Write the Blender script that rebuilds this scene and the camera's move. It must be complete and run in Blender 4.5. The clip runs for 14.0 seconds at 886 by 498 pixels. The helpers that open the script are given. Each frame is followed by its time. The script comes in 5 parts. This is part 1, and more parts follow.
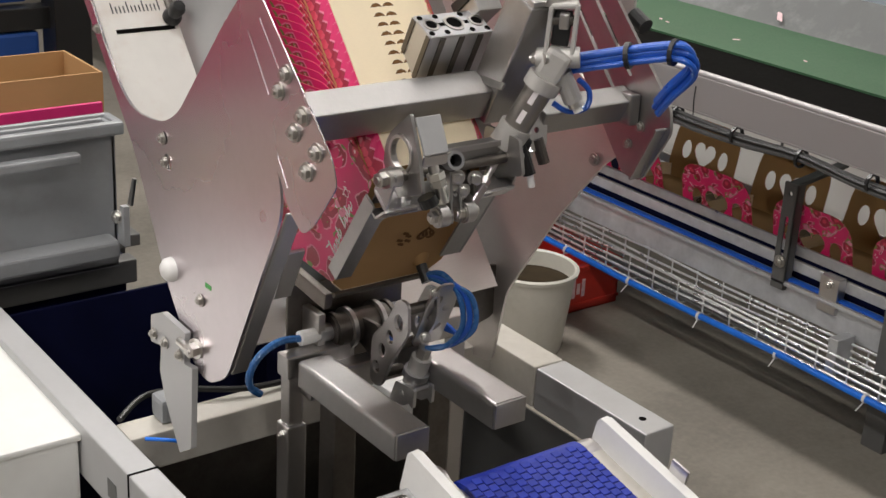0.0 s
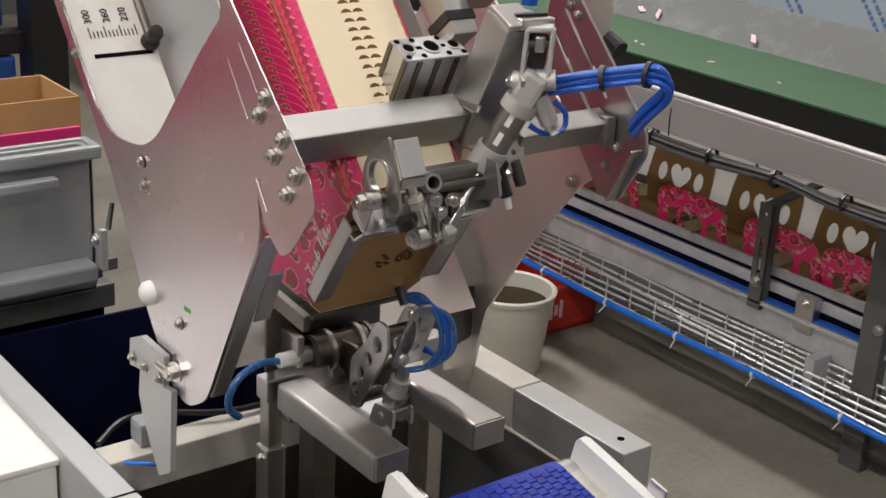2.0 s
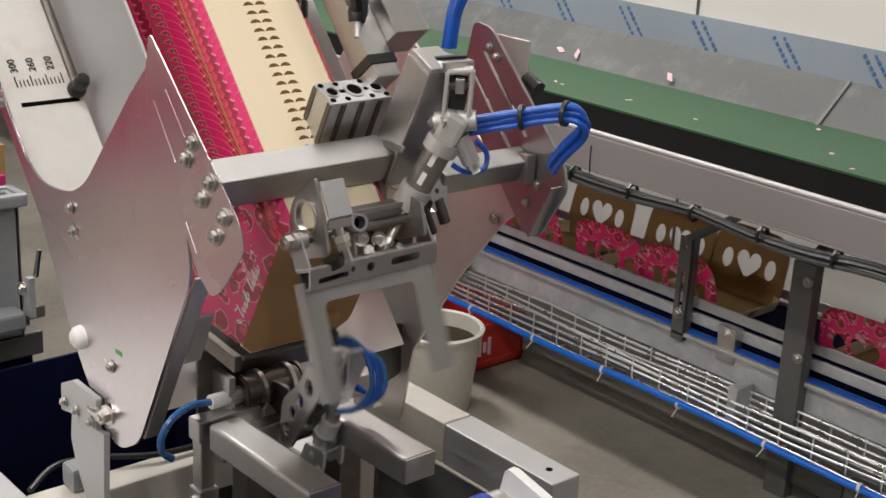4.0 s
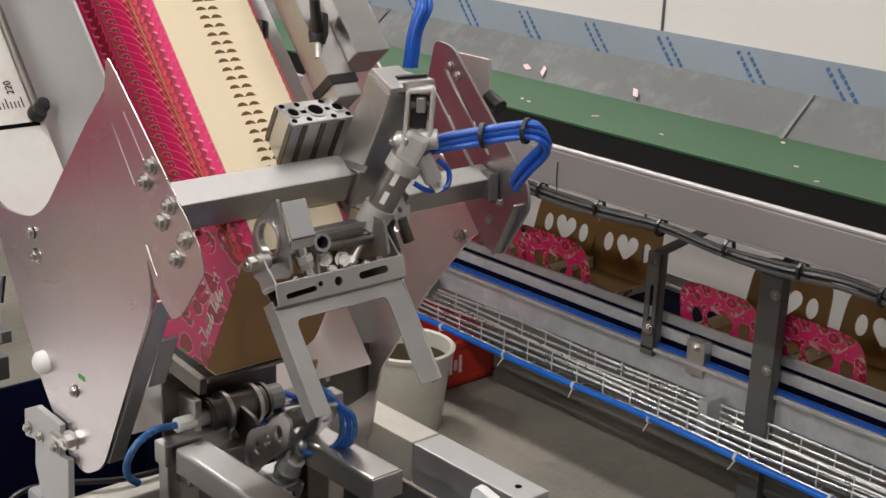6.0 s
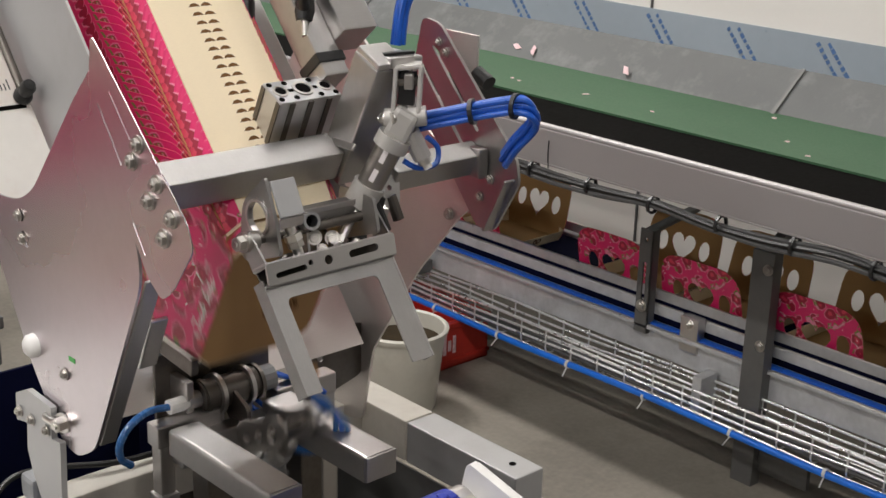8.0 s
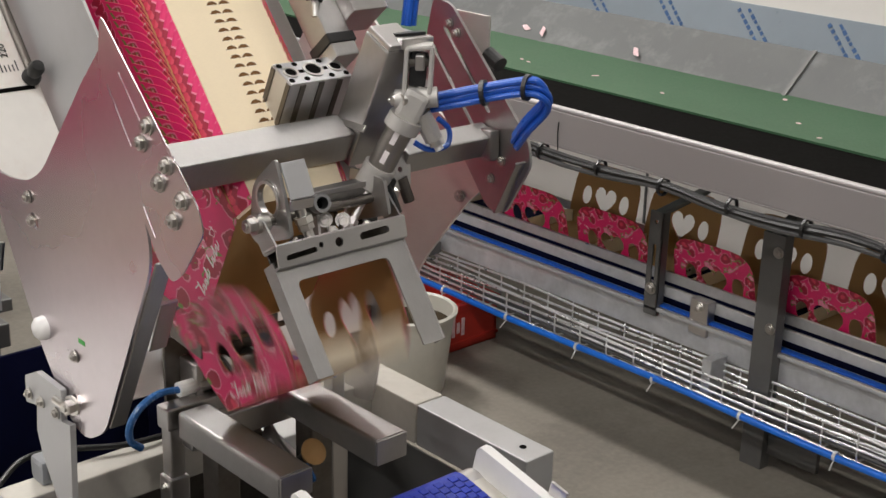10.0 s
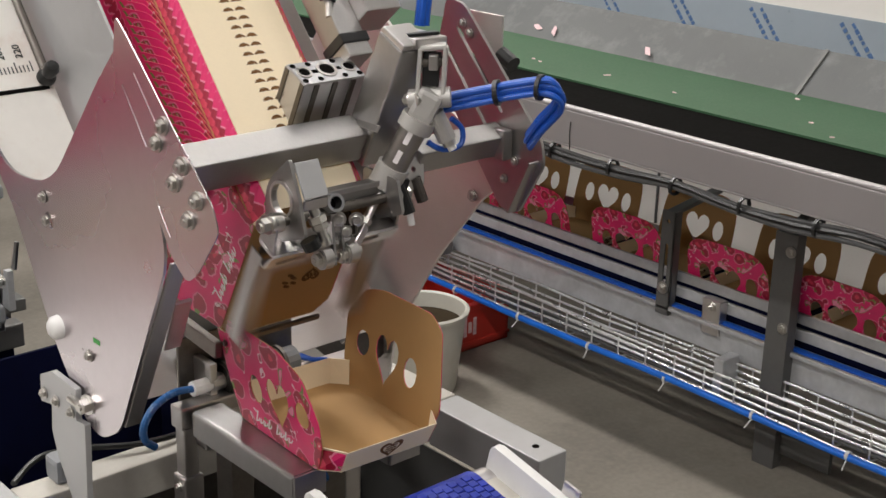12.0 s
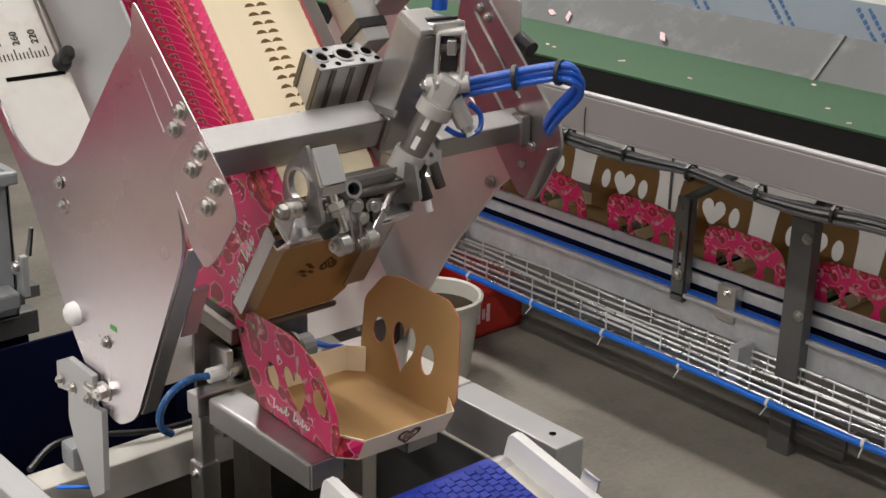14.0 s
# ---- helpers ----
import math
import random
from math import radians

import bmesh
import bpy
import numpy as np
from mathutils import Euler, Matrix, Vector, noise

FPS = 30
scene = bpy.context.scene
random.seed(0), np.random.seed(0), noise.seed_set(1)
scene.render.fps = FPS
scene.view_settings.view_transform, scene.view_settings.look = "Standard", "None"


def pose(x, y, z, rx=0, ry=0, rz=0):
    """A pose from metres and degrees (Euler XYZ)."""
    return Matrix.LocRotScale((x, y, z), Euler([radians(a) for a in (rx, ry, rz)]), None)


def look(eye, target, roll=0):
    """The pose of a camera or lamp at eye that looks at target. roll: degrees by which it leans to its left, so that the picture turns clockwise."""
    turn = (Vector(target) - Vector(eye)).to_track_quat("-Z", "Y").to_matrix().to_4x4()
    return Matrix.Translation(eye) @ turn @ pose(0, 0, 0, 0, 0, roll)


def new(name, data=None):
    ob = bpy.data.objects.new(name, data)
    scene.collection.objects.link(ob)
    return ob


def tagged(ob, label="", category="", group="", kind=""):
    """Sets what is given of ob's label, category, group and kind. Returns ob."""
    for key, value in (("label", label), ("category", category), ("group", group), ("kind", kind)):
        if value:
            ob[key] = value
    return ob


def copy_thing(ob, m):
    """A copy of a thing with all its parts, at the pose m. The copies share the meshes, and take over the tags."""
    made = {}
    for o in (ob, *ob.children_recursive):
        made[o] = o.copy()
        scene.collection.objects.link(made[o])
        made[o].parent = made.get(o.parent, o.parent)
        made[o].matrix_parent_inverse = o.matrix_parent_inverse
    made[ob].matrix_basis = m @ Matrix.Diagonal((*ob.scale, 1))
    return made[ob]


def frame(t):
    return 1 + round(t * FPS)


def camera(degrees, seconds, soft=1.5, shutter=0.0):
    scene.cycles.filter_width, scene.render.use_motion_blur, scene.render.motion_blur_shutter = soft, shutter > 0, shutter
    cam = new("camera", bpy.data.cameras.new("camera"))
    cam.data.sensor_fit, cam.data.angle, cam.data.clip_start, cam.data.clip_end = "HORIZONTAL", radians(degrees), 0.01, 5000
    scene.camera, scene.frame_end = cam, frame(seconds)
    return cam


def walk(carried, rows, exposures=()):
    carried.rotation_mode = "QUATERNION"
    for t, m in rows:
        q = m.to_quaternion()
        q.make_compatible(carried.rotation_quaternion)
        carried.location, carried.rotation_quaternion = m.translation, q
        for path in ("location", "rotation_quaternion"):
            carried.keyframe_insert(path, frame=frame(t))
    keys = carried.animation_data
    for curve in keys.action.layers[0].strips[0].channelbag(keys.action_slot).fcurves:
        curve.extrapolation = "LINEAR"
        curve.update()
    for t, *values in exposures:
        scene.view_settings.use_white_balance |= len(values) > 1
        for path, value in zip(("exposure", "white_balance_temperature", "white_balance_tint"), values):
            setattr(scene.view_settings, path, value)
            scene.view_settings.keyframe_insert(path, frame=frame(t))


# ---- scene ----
cam = camera(36.0, 14.0, 1.5, 0.5)
PATH = [
    (0, (-0.807, -1.096, 1.709), (0.32, 0.384, 0.974), 3.2),
    (0.5, (-0.809, -1.098, 1.71), (0.325, 0.379, 0.981), 3.2),
    (1, (-0.81, -1.099, 1.711), (0.329, 0.378, 0.99), 3.2),
    (1.5, (-0.812, -1.104, 1.712), (0.33, 0.375, 0.998), 3.2),
    (2, (-0.813, -1.103, 1.712), (0.346, 0.368, 1.009), 3.2),
    (2.5, (-0.817, -1.112, 1.715), (0.368, 0.346, 1.03), 3.6),
    (3, (-0.825, -1.118, 1.719), (0.383, 0.33, 1.052), 3.8),
    (3.5, (-0.833, -1.126, 1.718), (0.393, 0.313, 1.065), 3.3),
    (4, (-0.837, -1.136, 1.721), (0.414, 0.286, 1.081), 2.9),
    (4.2, (-0.829, -1.129, 1.725), (0.428, 0.287, 1.081), 2.6),
    (6.5, (-0.827, -1.148, 1.72), (0.464, 0.252, 1.109), 2.2),
    (7, (-0.824, -1.145, 1.716), (0.468, 0.25, 1.096), 1.8),
    (7.5, (-0.823, -1.149, 1.715), (0.468, 0.243, 1.087), 1.7),
    (8, (-0.822, -1.147, 1.713), (0.465, 0.245, 1.077), 1.6),
    (8.5, (-0.821, -1.142, 1.71), (0.461, 0.251, 1.066), 1.6),
    (11, (-0.818, -1.135, 1.71), (0.453, 0.258, 1.044), 1.5),
    (11.5, (-0.82, -1.137, 1.711), (0.449, 0.258, 1.047), 1.4),
    (12, (-0.823, -1.135, 1.711), (0.44, 0.268, 1.048), 1.4),
    (12.5, (-0.823, -1.132, 1.711), (0.431, 0.277, 1.047), 1.4),
    (13, (-0.822, -1.129, 1.711), (0.428, 0.283, 1.045), 1.5),
    (13.5, (-0.824, -1.126, 1.71), (0.425, 0.285, 1.04), 1.4),
    (14, (-0.823, -1.12, 1.707), (0.424, 0.287, 1.025), 1.3),
]
walk(cam, [(t, look(eye, target, roll)) for t, eye, target, roll in PATH])

# ---- light ----
world = bpy.data.worlds.new("world")
scene.world = world
world.use_nodes = True
world.node_tree.nodes["Background"].inputs[0].default_value = (0.9, 0.95, 1.0, 1)
world.node_tree.nodes["Background"].inputs[1].default_value = 0.008
scene.view_settings.exposure = 0.0

# ---- materials ----


def mat(name, color, rough=0.5, metal=0.0, var=0.12, scale=8.0, bump=0.05, fine=90.0, stretch=(1, 1, 1), dirt=0.0, dirt_color=(0.12, 0.09, 0.06), emit=0.0, alpha=1.0, trans=0.0, spec=0.5, piece=0.0):
    m = bpy.data.materials.new(name)
    m.use_nodes = True
    nt = m.node_tree
    n, l = nt.nodes, nt.links
    b = n["Principled BSDF"]
    b.inputs["Metallic"].default_value = metal
    b.inputs["Specular IOR Level"].default_value = spec
    b.inputs["Transmission Weight"].default_value = trans
    tc = n.new("ShaderNodeTexCoord")
    mp = n.new("ShaderNodeMapping")
    mp.inputs["Scale"].default_value = stretch
    l.new(tc.outputs["Object"], mp.inputs[0])
    big = n.new("ShaderNodeTexNoise")
    big.inputs["Scale"].default_value = scale
    big.inputs["Detail"].default_value = 5
    l.new(tc.outputs["Object"], big.inputs["Vector"])
    small = n.new("ShaderNodeTexNoise")
    small.inputs["Scale"].default_value = fine
    small.inputs["Detail"].default_value = 3
    l.new(mp.outputs[0], small.inputs["Vector"])
    mix = n.new("ShaderNodeMix")
    mix.data_type = "RGBA"
    c = Vector(color)
    mix.inputs[6].default_value = (*[max(0, v * (1 - var)) for v in c], 1)
    mix.inputs[7].default_value = (*[min(1, v * (1 + var)) for v in c], 1)
    add = n.new("ShaderNodeMath")
    add.operation = "MULTIPLY_ADD"
    l.new(big.outputs[0], add.inputs[0])
    add.inputs[1].default_value = 0.7
    half = n.new("ShaderNodeMath")
    half.operation = "MULTIPLY"
    l.new(small.outputs[0], half.inputs[0])
    half.inputs[1].default_value = 0.3
    l.new(half.outputs[0], add.inputs[2])
    ramp = n.new("ShaderNodeMapRange")
    ramp.inputs[1].default_value, ramp.inputs[2].default_value = 0.3, 0.7
    l.new(add.outputs[0], ramp.inputs[0])
    l.new(ramp.outputs[0], mix.inputs[0])
    out = mix.outputs[2]
    if piece:
        info = n.new("ShaderNodeObjectInfo")
        hs = n.new("ShaderNodeHueSaturation")
        pr = n.new("ShaderNodeMapRange")
        pr.inputs[3].default_value, pr.inputs[4].default_value = 1 - piece, 1 + piece
        l.new(info.outputs["Random"], pr.inputs[0])
        l.new(pr.outputs[0], hs.inputs["Value"])
        l.new(out, hs.inputs["Color"])
        out = hs.outputs[0]
    if dirt:
        dn = n.new("ShaderNodeTexNoise")
        dn.inputs["Scale"].default_value = scale * 1.7
        dn.inputs["Detail"].default_value = 8
        dn.inputs["Roughness"].default_value = 0.7
        l.new(tc.outputs["Object"], dn.inputs["Vector"])
        dr = n.new("ShaderNodeMapRange")
        dr.inputs[1].default_value, dr.inputs[2].default_value = 0.5, 0.78
        dr.inputs[4].default_value = dirt
        l.new(dn.outputs[0], dr.inputs[0])
        dm = n.new("ShaderNodeMix")
        dm.data_type = "RGBA"
        l.new(dr.outputs[0], dm.inputs[0])
        l.new(out, dm.inputs[6])
        dm.inputs[7].default_value = (*dirt_color, 1)
        out = dm.outputs[2]
    l.new(out, b.inputs["Base Color"])
    rr = n.new("ShaderNodeMapRange")
    rr.inputs[3].default_value, rr.inputs[4].default_value = max(0.02, rough - 0.08), min(1, rough + 0.1)
    l.new((big if metal > 0.6 else small).outputs[0], rr.inputs[0])
    l.new(rr.outputs[0], b.inputs["Roughness"])
    if bump:
        bp = n.new("ShaderNodeBump")
        bp.inputs["Strength"].default_value = bump
        bp.inputs["Distance"].default_value = 0.002
        l.new(small.outputs[0], bp.inputs["Height"])
        l.new(bp.outputs[0], b.inputs["Normal"])
    if emit:
        b.inputs["Emission Color"].default_value = (*color, 1)
        b.inputs["Emission Strength"].default_value = emit
    if alpha < 1:
        b.inputs["Alpha"].default_value = alpha
    return m


STEEL = mat("brushed_steel", (0.62, 0.60, 0.59), 0.32, 1.0, 0.06, 7, 0.012, 60, (1, 1, 14), 0.10, (0.30, 0.27, 0.25))
# The pink in this base colour stands in for pink reflections.
PLATE = mat("pink_sheen_sheet_steel", (0.56, 0.515, 0.535), 0.26, 1.0, 0.05, 3, 0.0, 30, (1, 3, 3), 0.16, (0.40, 0.36, 0.37))
SIDESTEEL = mat("dull_side_steel", (0.76, 0.72, 0.69), 0.48, 1.0, 0.06, 5, 0.01, 60, (1, 1, 14), 0.10, (0.40, 0.36, 0.33))
TUBE = mat("ground_steel_tube", (0.44, 0.43, 0.42), 0.40, 1.0, 0.10, 12, 0.015, 80, (12, 1, 1), 0.15, (0.26, 0.24, 0.22))
DARKSTEEL = mat("oiled_steel", (0.17, 0.155, 0.14), 0.38, 1.0, 0.2, 20, 0.05, 120, (1, 1, 1), 0.3, (0.08, 0.06, 0.04))
BOLT = mat("zinc_bolt_steel", (0.50, 0.48, 0.45), 0.42, 1.0, 0.12, 60, 0.0)
PANEL = mat("white_plastic_panel", (0.90, 0.88, 0.84), 0.5, 0, 0.02, 3, 0.02)
CASTALU = mat("pale_cast_aluminium", (0.50, 0.485, 0.46), 0.45, 0.4, 0.05, 30, 0.05, 150)
BARREL = mat("dull_cylinder_barrel", (0.30, 0.28, 0.26), 0.34, 0.9, 0.1, 30, 0.03, 120, (1, 1, 8))
WIRE = mat("bright_zinc_wire", (0.88, 0.88, 0.88), 0.28, 0.75, 0.1, 20, 0.0)
CHROME = mat("bright_bolt_steel", (0.66, 0.64, 0.61), 0.30, 1.0, 0.08, 30, 0.0)
ALU = mat("anodised_aluminium", (0.62, 0.62, 0.63), 0.38, 1.0, 0.06, 15, 0.02, 120, (1, 1, 6))
GALV = mat("galvanised_steel", (0.58, 0.59, 0.60), 0.42, 0.5, 0.16, 18, 0.03, 60, (1, 1, 1), 0.15, (0.3, 0.3, 0.3))
RAILSTEEL = mat("conveyor_side_steel", (0.46, 0.435, 0.435), 0.45, 0.5, 0.04, 3, 0.02, 60, (1, 6, 1))
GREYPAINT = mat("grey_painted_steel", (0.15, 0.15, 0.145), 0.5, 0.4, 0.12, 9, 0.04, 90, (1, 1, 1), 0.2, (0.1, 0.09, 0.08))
CREAM = mat("cream_painted_beam", (0.58, 0.55, 0.49), 0.5, 0.0, 0.08, 9, 0.04, 100, (1, 1, 1), 0.25, (0.30, 0.25, 0.18))
BEAMTOP = mat("light_grey_beam", (0.44, 0.44, 0.44), 0.45, 0.3, 0.06, 6, 0.03, 90, (1, 1, 1), 0.2, (0.3, 0.28, 0.24))
WHITE = mat("white_plastic", (0.80, 0.79, 0.77), 0.42, 0, 0.04, 12, 0.03, 80, (1, 1, 1), 0.12, (0.45, 0.42, 0.38))
CABWHITE = mat("white_cabinet_paint", (0.86, 0.86, 0.83), 0.35, 0, 0.03, 6, 0.02, 50, (1, 1, 1), 0.08, (0.55, 0.50, 0.42))
BLUEBELT = mat("blue_modular_belt", (0.010, 0.028, 0.30), 0.42, 0, 0.2, 15, 0.05, 120, piece=0.15)
# The link blue darkened, to paint shade into the gaps between links.
BELTGAP = mat("blue_belt_gap_shade", (0.004, 0.010, 0.12), 0.55, 0, 0.2, 15, 0.05, 120)
NAVY = mat("navy_plastic", (0.0022, 0.0036, 0.026), 0.85, 0, 0.3, 6, 0.03, spec=0.15)
GREEN = mat("green_belt", (0.043, 0.112, 0.053), 0.55, 0, 0.08, 4, 0.05, 160, (1, 1, 1), 0.15, (0.10, 0.16, 0.10))
# For rubber, and for black parts that stand in for shade.
BLACK = mat("black_rubber_and_shade", (0.0032, 0.0028, 0.0025), 0.85, 0, 0.2, 10, 0.05, spec=0.06)
BLACKPL = mat("black_plastic", (0.012, 0.012, 0.012), 0.35, 0, 0.1, 30, 0.02)
HOSE = mat("blue_air_hose", (0.015, 0.10, 0.50), 0.3, 0, 0.12, 40, 0.0)
PALEHOSE = mat("translucent_blue_hose", (0.035, 0.13, 0.34), 0.25, 0, 0.2, 30, 0.0)
CABLE = mat("bright_blue_cable", (0.010, 0.18, 0.80), 0.35, 0, 0.1, 20, 0.0)
GREYCABLE = mat("grey_cable", (0.10, 0.10, 0.10), 0.5, 0, 0.15, 30, 0.0)
KRAFT = mat("kraft_cardboard", (0.45, 0.27, 0.115), 0.75, 0, 0.06, 10, 0.06, 200, (1, 6, 1), 0.06, (0.30, 0.17, 0.07), spec=0.25)
BOARD = mat("pale_cardboard", (0.92, 0.79, 0.57), 0.7, 0, 0.04, 12, 0.05, 200, (1, 6, 1), 0.04, (0.6, 0.42, 0.24), spec=0.25)
PRINT = mat("dark_brown_print", (0.17, 0.085, 0.032), 0.8, 0, 0.1, 40, 0.0, spec=0.2)
LOGOWHITE = mat("white_print", (0.85, 0.80, 0.80), 0.6, 0, 0.03, 40, 0.0)
CONCRETE = mat("concrete_floor", (0.235, 0.213, 0.178), 0.6, 0, 0.32, 2.3, 0.15, 60, (1, 1, 1), 0.70, (0.11, 0.10, 0.082))
# Dark so that unseen walls bounce little light and deepen the metal's reflections.
HALL = mat("dark_unseen_hall", (0.095, 0.093, 0.095), 0.6, 0, 0.1, 2, 0.02)
WALLWHITE = mat("white_wall_panel", (0.86, 0.84, 0.79), 0.5, 0, 0.02, 2, 0.02)
GREYSHEET = mat("worn_grey_sheet", (0.125, 0.13, 0.128), 0.6, 0.0, 0.15, 4, 0.05, 70, (1, 6, 1), 0.35, (0.42, 0.43, 0.42))
FILM = mat("blue_grey_film", (0.36, 0.42, 0.47), 0.3, 0, 0.06, 3, 0.04, 20)
FILMPRINT = mat("blue_film_print", (0.10, 0.19, 0.38), 0.4, 0, 0.1, 20, 0.0)
RED = mat("red_crate_plastic", (0.55, 0.035, 0.022), 0.45, 0, 0.1, 10, 0.03, 80, (1, 1, 1), 0.15, (0.25, 0.03, 0.02))
BUCKET = mat("dirty_white_bucket", (0.58, 0.56, 0.49), 0.45, 0, 0.06, 8, 0.03, 70, (1, 1, 1), 0.3, (0.36, 0.33, 0.26))
SLUDGE = mat("brown_dirty_water", (0.035, 0.024, 0.012), 0.6, 0, 0.4, 14, 0.1, spec=0.15)
GREYBOX = mat("grey_plastic_bin", (0.27, 0.28, 0.29), 0.42, 0, 0.06, 6, 0.04, 70, (1, 1, 1), 0.35, (0.14, 0.13, 0.12))
CARTON = mat("brown_carton", (0.42, 0.24, 0.10), 0.75, 0, 0.06, 6, 0.05)
PINKLINER = mat("pink_liner", (0.62, 0.02, 0.16), 0.5, 0, 0.1, 5, 0.03)
MACHBLUE = mat("blue_machine_paint", (0.008, 0.05, 0.22), 0.45, 0, 0.15, 6, 0.03)
GLOWTUBE = mat("lamp_diffuser", (1.0, 0.97, 0.92), 0.5, 0, 0.0, 5, 0.0, emit=6.0)
GREENDOT = mat("green_sticker", (0.05, 0.35, 0.06), 0.5)
PETAL = mat("pink_petal", (0.85, 0.58, 0.60), 0.6, 0, 0.25, 60, 0.0)
SCALEPAINT = mat("stained_scale_plate", (0.80, 0.77, 0.72), 0.5, 0.0, 0.05, 8, 0.03, 60, (1, 1, 1), 0.50, (0.62, 0.44, 0.36))


def art_material():
    """Pink printed cardboard: magenta ground with apples, pale rings and green leaves."""
    m = mat("pink_fruit_print", (0.74, 0.020, 0.150), 0.36, 0, 0.1, 14, 0.02)
    nt = m.node_tree
    n, l = nt.nodes, nt.links
    b = n["Principled BSDF"]
    base = b.inputs["Base Color"].links[0].from_socket
    tc = [x for x in n if x.bl_idname == "ShaderNodeTexCoord"][0]
    v = n.new("ShaderNodeTexVoronoi")
    v.inputs["Scale"].default_value = 25
    bend = n.new("ShaderNodeTexNoise")
    bend.inputs["Scale"].default_value = 34
    l.new(tc.outputs["Object"], bend.inputs["Vector"])
    warp = n.new("ShaderNodeVectorMath")
    warp.operation = "MULTIPLY_ADD"
    warp.inputs[1].default_value = (0.022, 0.022, 0.022)
    l.new(bend.outputs["Color"], warp.inputs[0])
    l.new(tc.outputs["Object"], warp.inputs[2])
    l.new(warp.outputs[0], v.inputs["Vector"])

    def band(source, lo, hi, color, below):
        r = n.new("ShaderNodeMath")
        r.operation = "COMPARE"
        r.inputs[1].default_value, r.inputs[2].default_value = (lo + hi) / 2, (hi - lo) / 2
        l.new(source, r.inputs[0])
        k = n.new("ShaderNodeMix")
        k.data_type = "RGBA"
        l.new(r.outputs[0], k.inputs[0])
        l.new(below, k.inputs[6])
        k.inputs[7].default_value = (*color, 1)
        return k.outputs[2]

    w = n.new("ShaderNodeTexNoise")
    w.inputs["Scale"].default_value = 24
    w.inputs["Distortion"].default_value = 1.2
    l.new(tc.outputs["Object"], w.inputs["Vector"])
    out = band(v.outputs["Distance"], 0.0, 0.42, (0.36, 0.010, 0.040), base)
    out = band(v.outputs["Distance"], 0.42, 0.47, (0.80, 0.22, 0.33), out)
    out = band(v.outputs["Distance"], 0.06, 0.20, (0.66, 0.05, 0.10), out)
    out = band(v.outputs["Distance"], 0.0, 0.07, (0.86, 0.56, 0.60), out)
    out = band(w.outputs[0], 0.625, 0.655, (0.17, 0.27, 0.05), out)
    out = band(w.outputs[0], 0.655, 0.80, (0.78, 0.26, 0.38), out)
    out = band(w.outputs[0], 0.31, 0.335, (0.86, 0.62, 0.66), out)
    out = band(w.outputs[0], 0.20, 0.31, (0.45, 0.008, 0.07), out)
    l.new(out, b.inputs["Base Color"])
    return m


PINK = art_material()

# ---- helpers for shapes ----
SPACE = {}
AX = Vector((0, 0.654, 0.756))
BX = Vector((0, -0.43, 0.903))


def V(*a):
    return Vector(a)


def thing(name, at, label, category, group="", kind=""):
    ob = new(name)
    ob.location = at
    SPACE[ob] = Matrix.Translation(at)
    return tagged(ob, label, category, group, kind)


def part(name, bm, material, parent=None, label="", smooth=False):
    me = bpy.data.meshes.new(name)
    inv = SPACE[parent].inverted() if parent else Matrix()
    bm.transform(inv)
    bm.normal_update()
    if smooth:
        for f in bm.faces:
            f.smooth = True
        for e in bm.edges:
            if len(e.link_faces) == 2 and e.calc_face_angle(0) > 0.7:
                e.smooth = False
    bm.to_mesh(me)
    bm.free()
    me.materials.append(material)
    ob = new(name, me)
    if parent:
        ob.parent = parent
        SPACE[ob] = SPACE[parent]
    if label:
        tagged(ob, label)
    return ob


def solo(name, bm, material, label, category, group="", kind="", smooth=False):
    """A thing that is one mesh; its origin sits at the middle of its base."""
    lo = [min(v.co[i] for v in bm.verts) for i in range(3)]
    hi = [max(v.co[i] for v in bm.verts) for i in range(3)]
    at = V((lo[0] + hi[0]) / 2, (lo[1] + hi[1]) / 2, lo[2])
    bm.transform(Matrix.Translation(-at))
    ob = part(name, bm, material, None, "", smooth)
    ob.location = at
    SPACE[ob] = Matrix.Translation(at)
    return tagged(ob, label, category, group, kind)


def box(x0, x1, y0, y1, z0, z1, bev=0.0, bm=None, m=None):
    mine = bmesh.new()
    bmesh.ops.create_cube(mine, size=1)
    for v in mine.verts:
        v.co = V((x0 + x1) / 2 + v.co.x * (x1 - x0), (y0 + y1) / 2 + v.co.y * (y1 - y0), (z0 + z1) / 2 + v.co.z * (z1 - z0))
    if bev:
        bmesh.ops.bevel(mine, geom=mine.edges[:], offset=bev, segments=2, affect="EDGES", profile=0.6)
    if m is not None:
        mine.transform(m)
    return join(bm, mine)


def join(bm, mine):
    if bm is None:
        return mine
    me = bpy.data.meshes.new("t")
    mine.to_mesh(me)
    mine.free()
    bm.from_mesh(me)
    bpy.data.meshes.remove(me)
    return bm


def along(p, q, up=(0, 0, 1)):
    """A frame at p whose z runs towards q and whose y leans to up."""
    z = (Vector(q) - Vector(p)).normalized()
    u = Vector(up)
    if abs(z.dot(u)) > 0.98:
        u = V(0, 1, 0)
    x = u.cross(z).normalized()
    y = z.cross(x)
    m = Matrix((x, y, z)).transposed().to_4x4()
    m.translation = Vector(p)
    return m


def bar(p, q, w, h, bev=0.002, bm=None, up=(0, 0, 1)):
    """A rectangular bar from p to q, w across and h along up."""
    n = (Vector(q) - Vector(p)).length
    return box(-w / 2, w / 2, -h / 2, h / 2, 0, n, bev, bm, along(p, q, up))


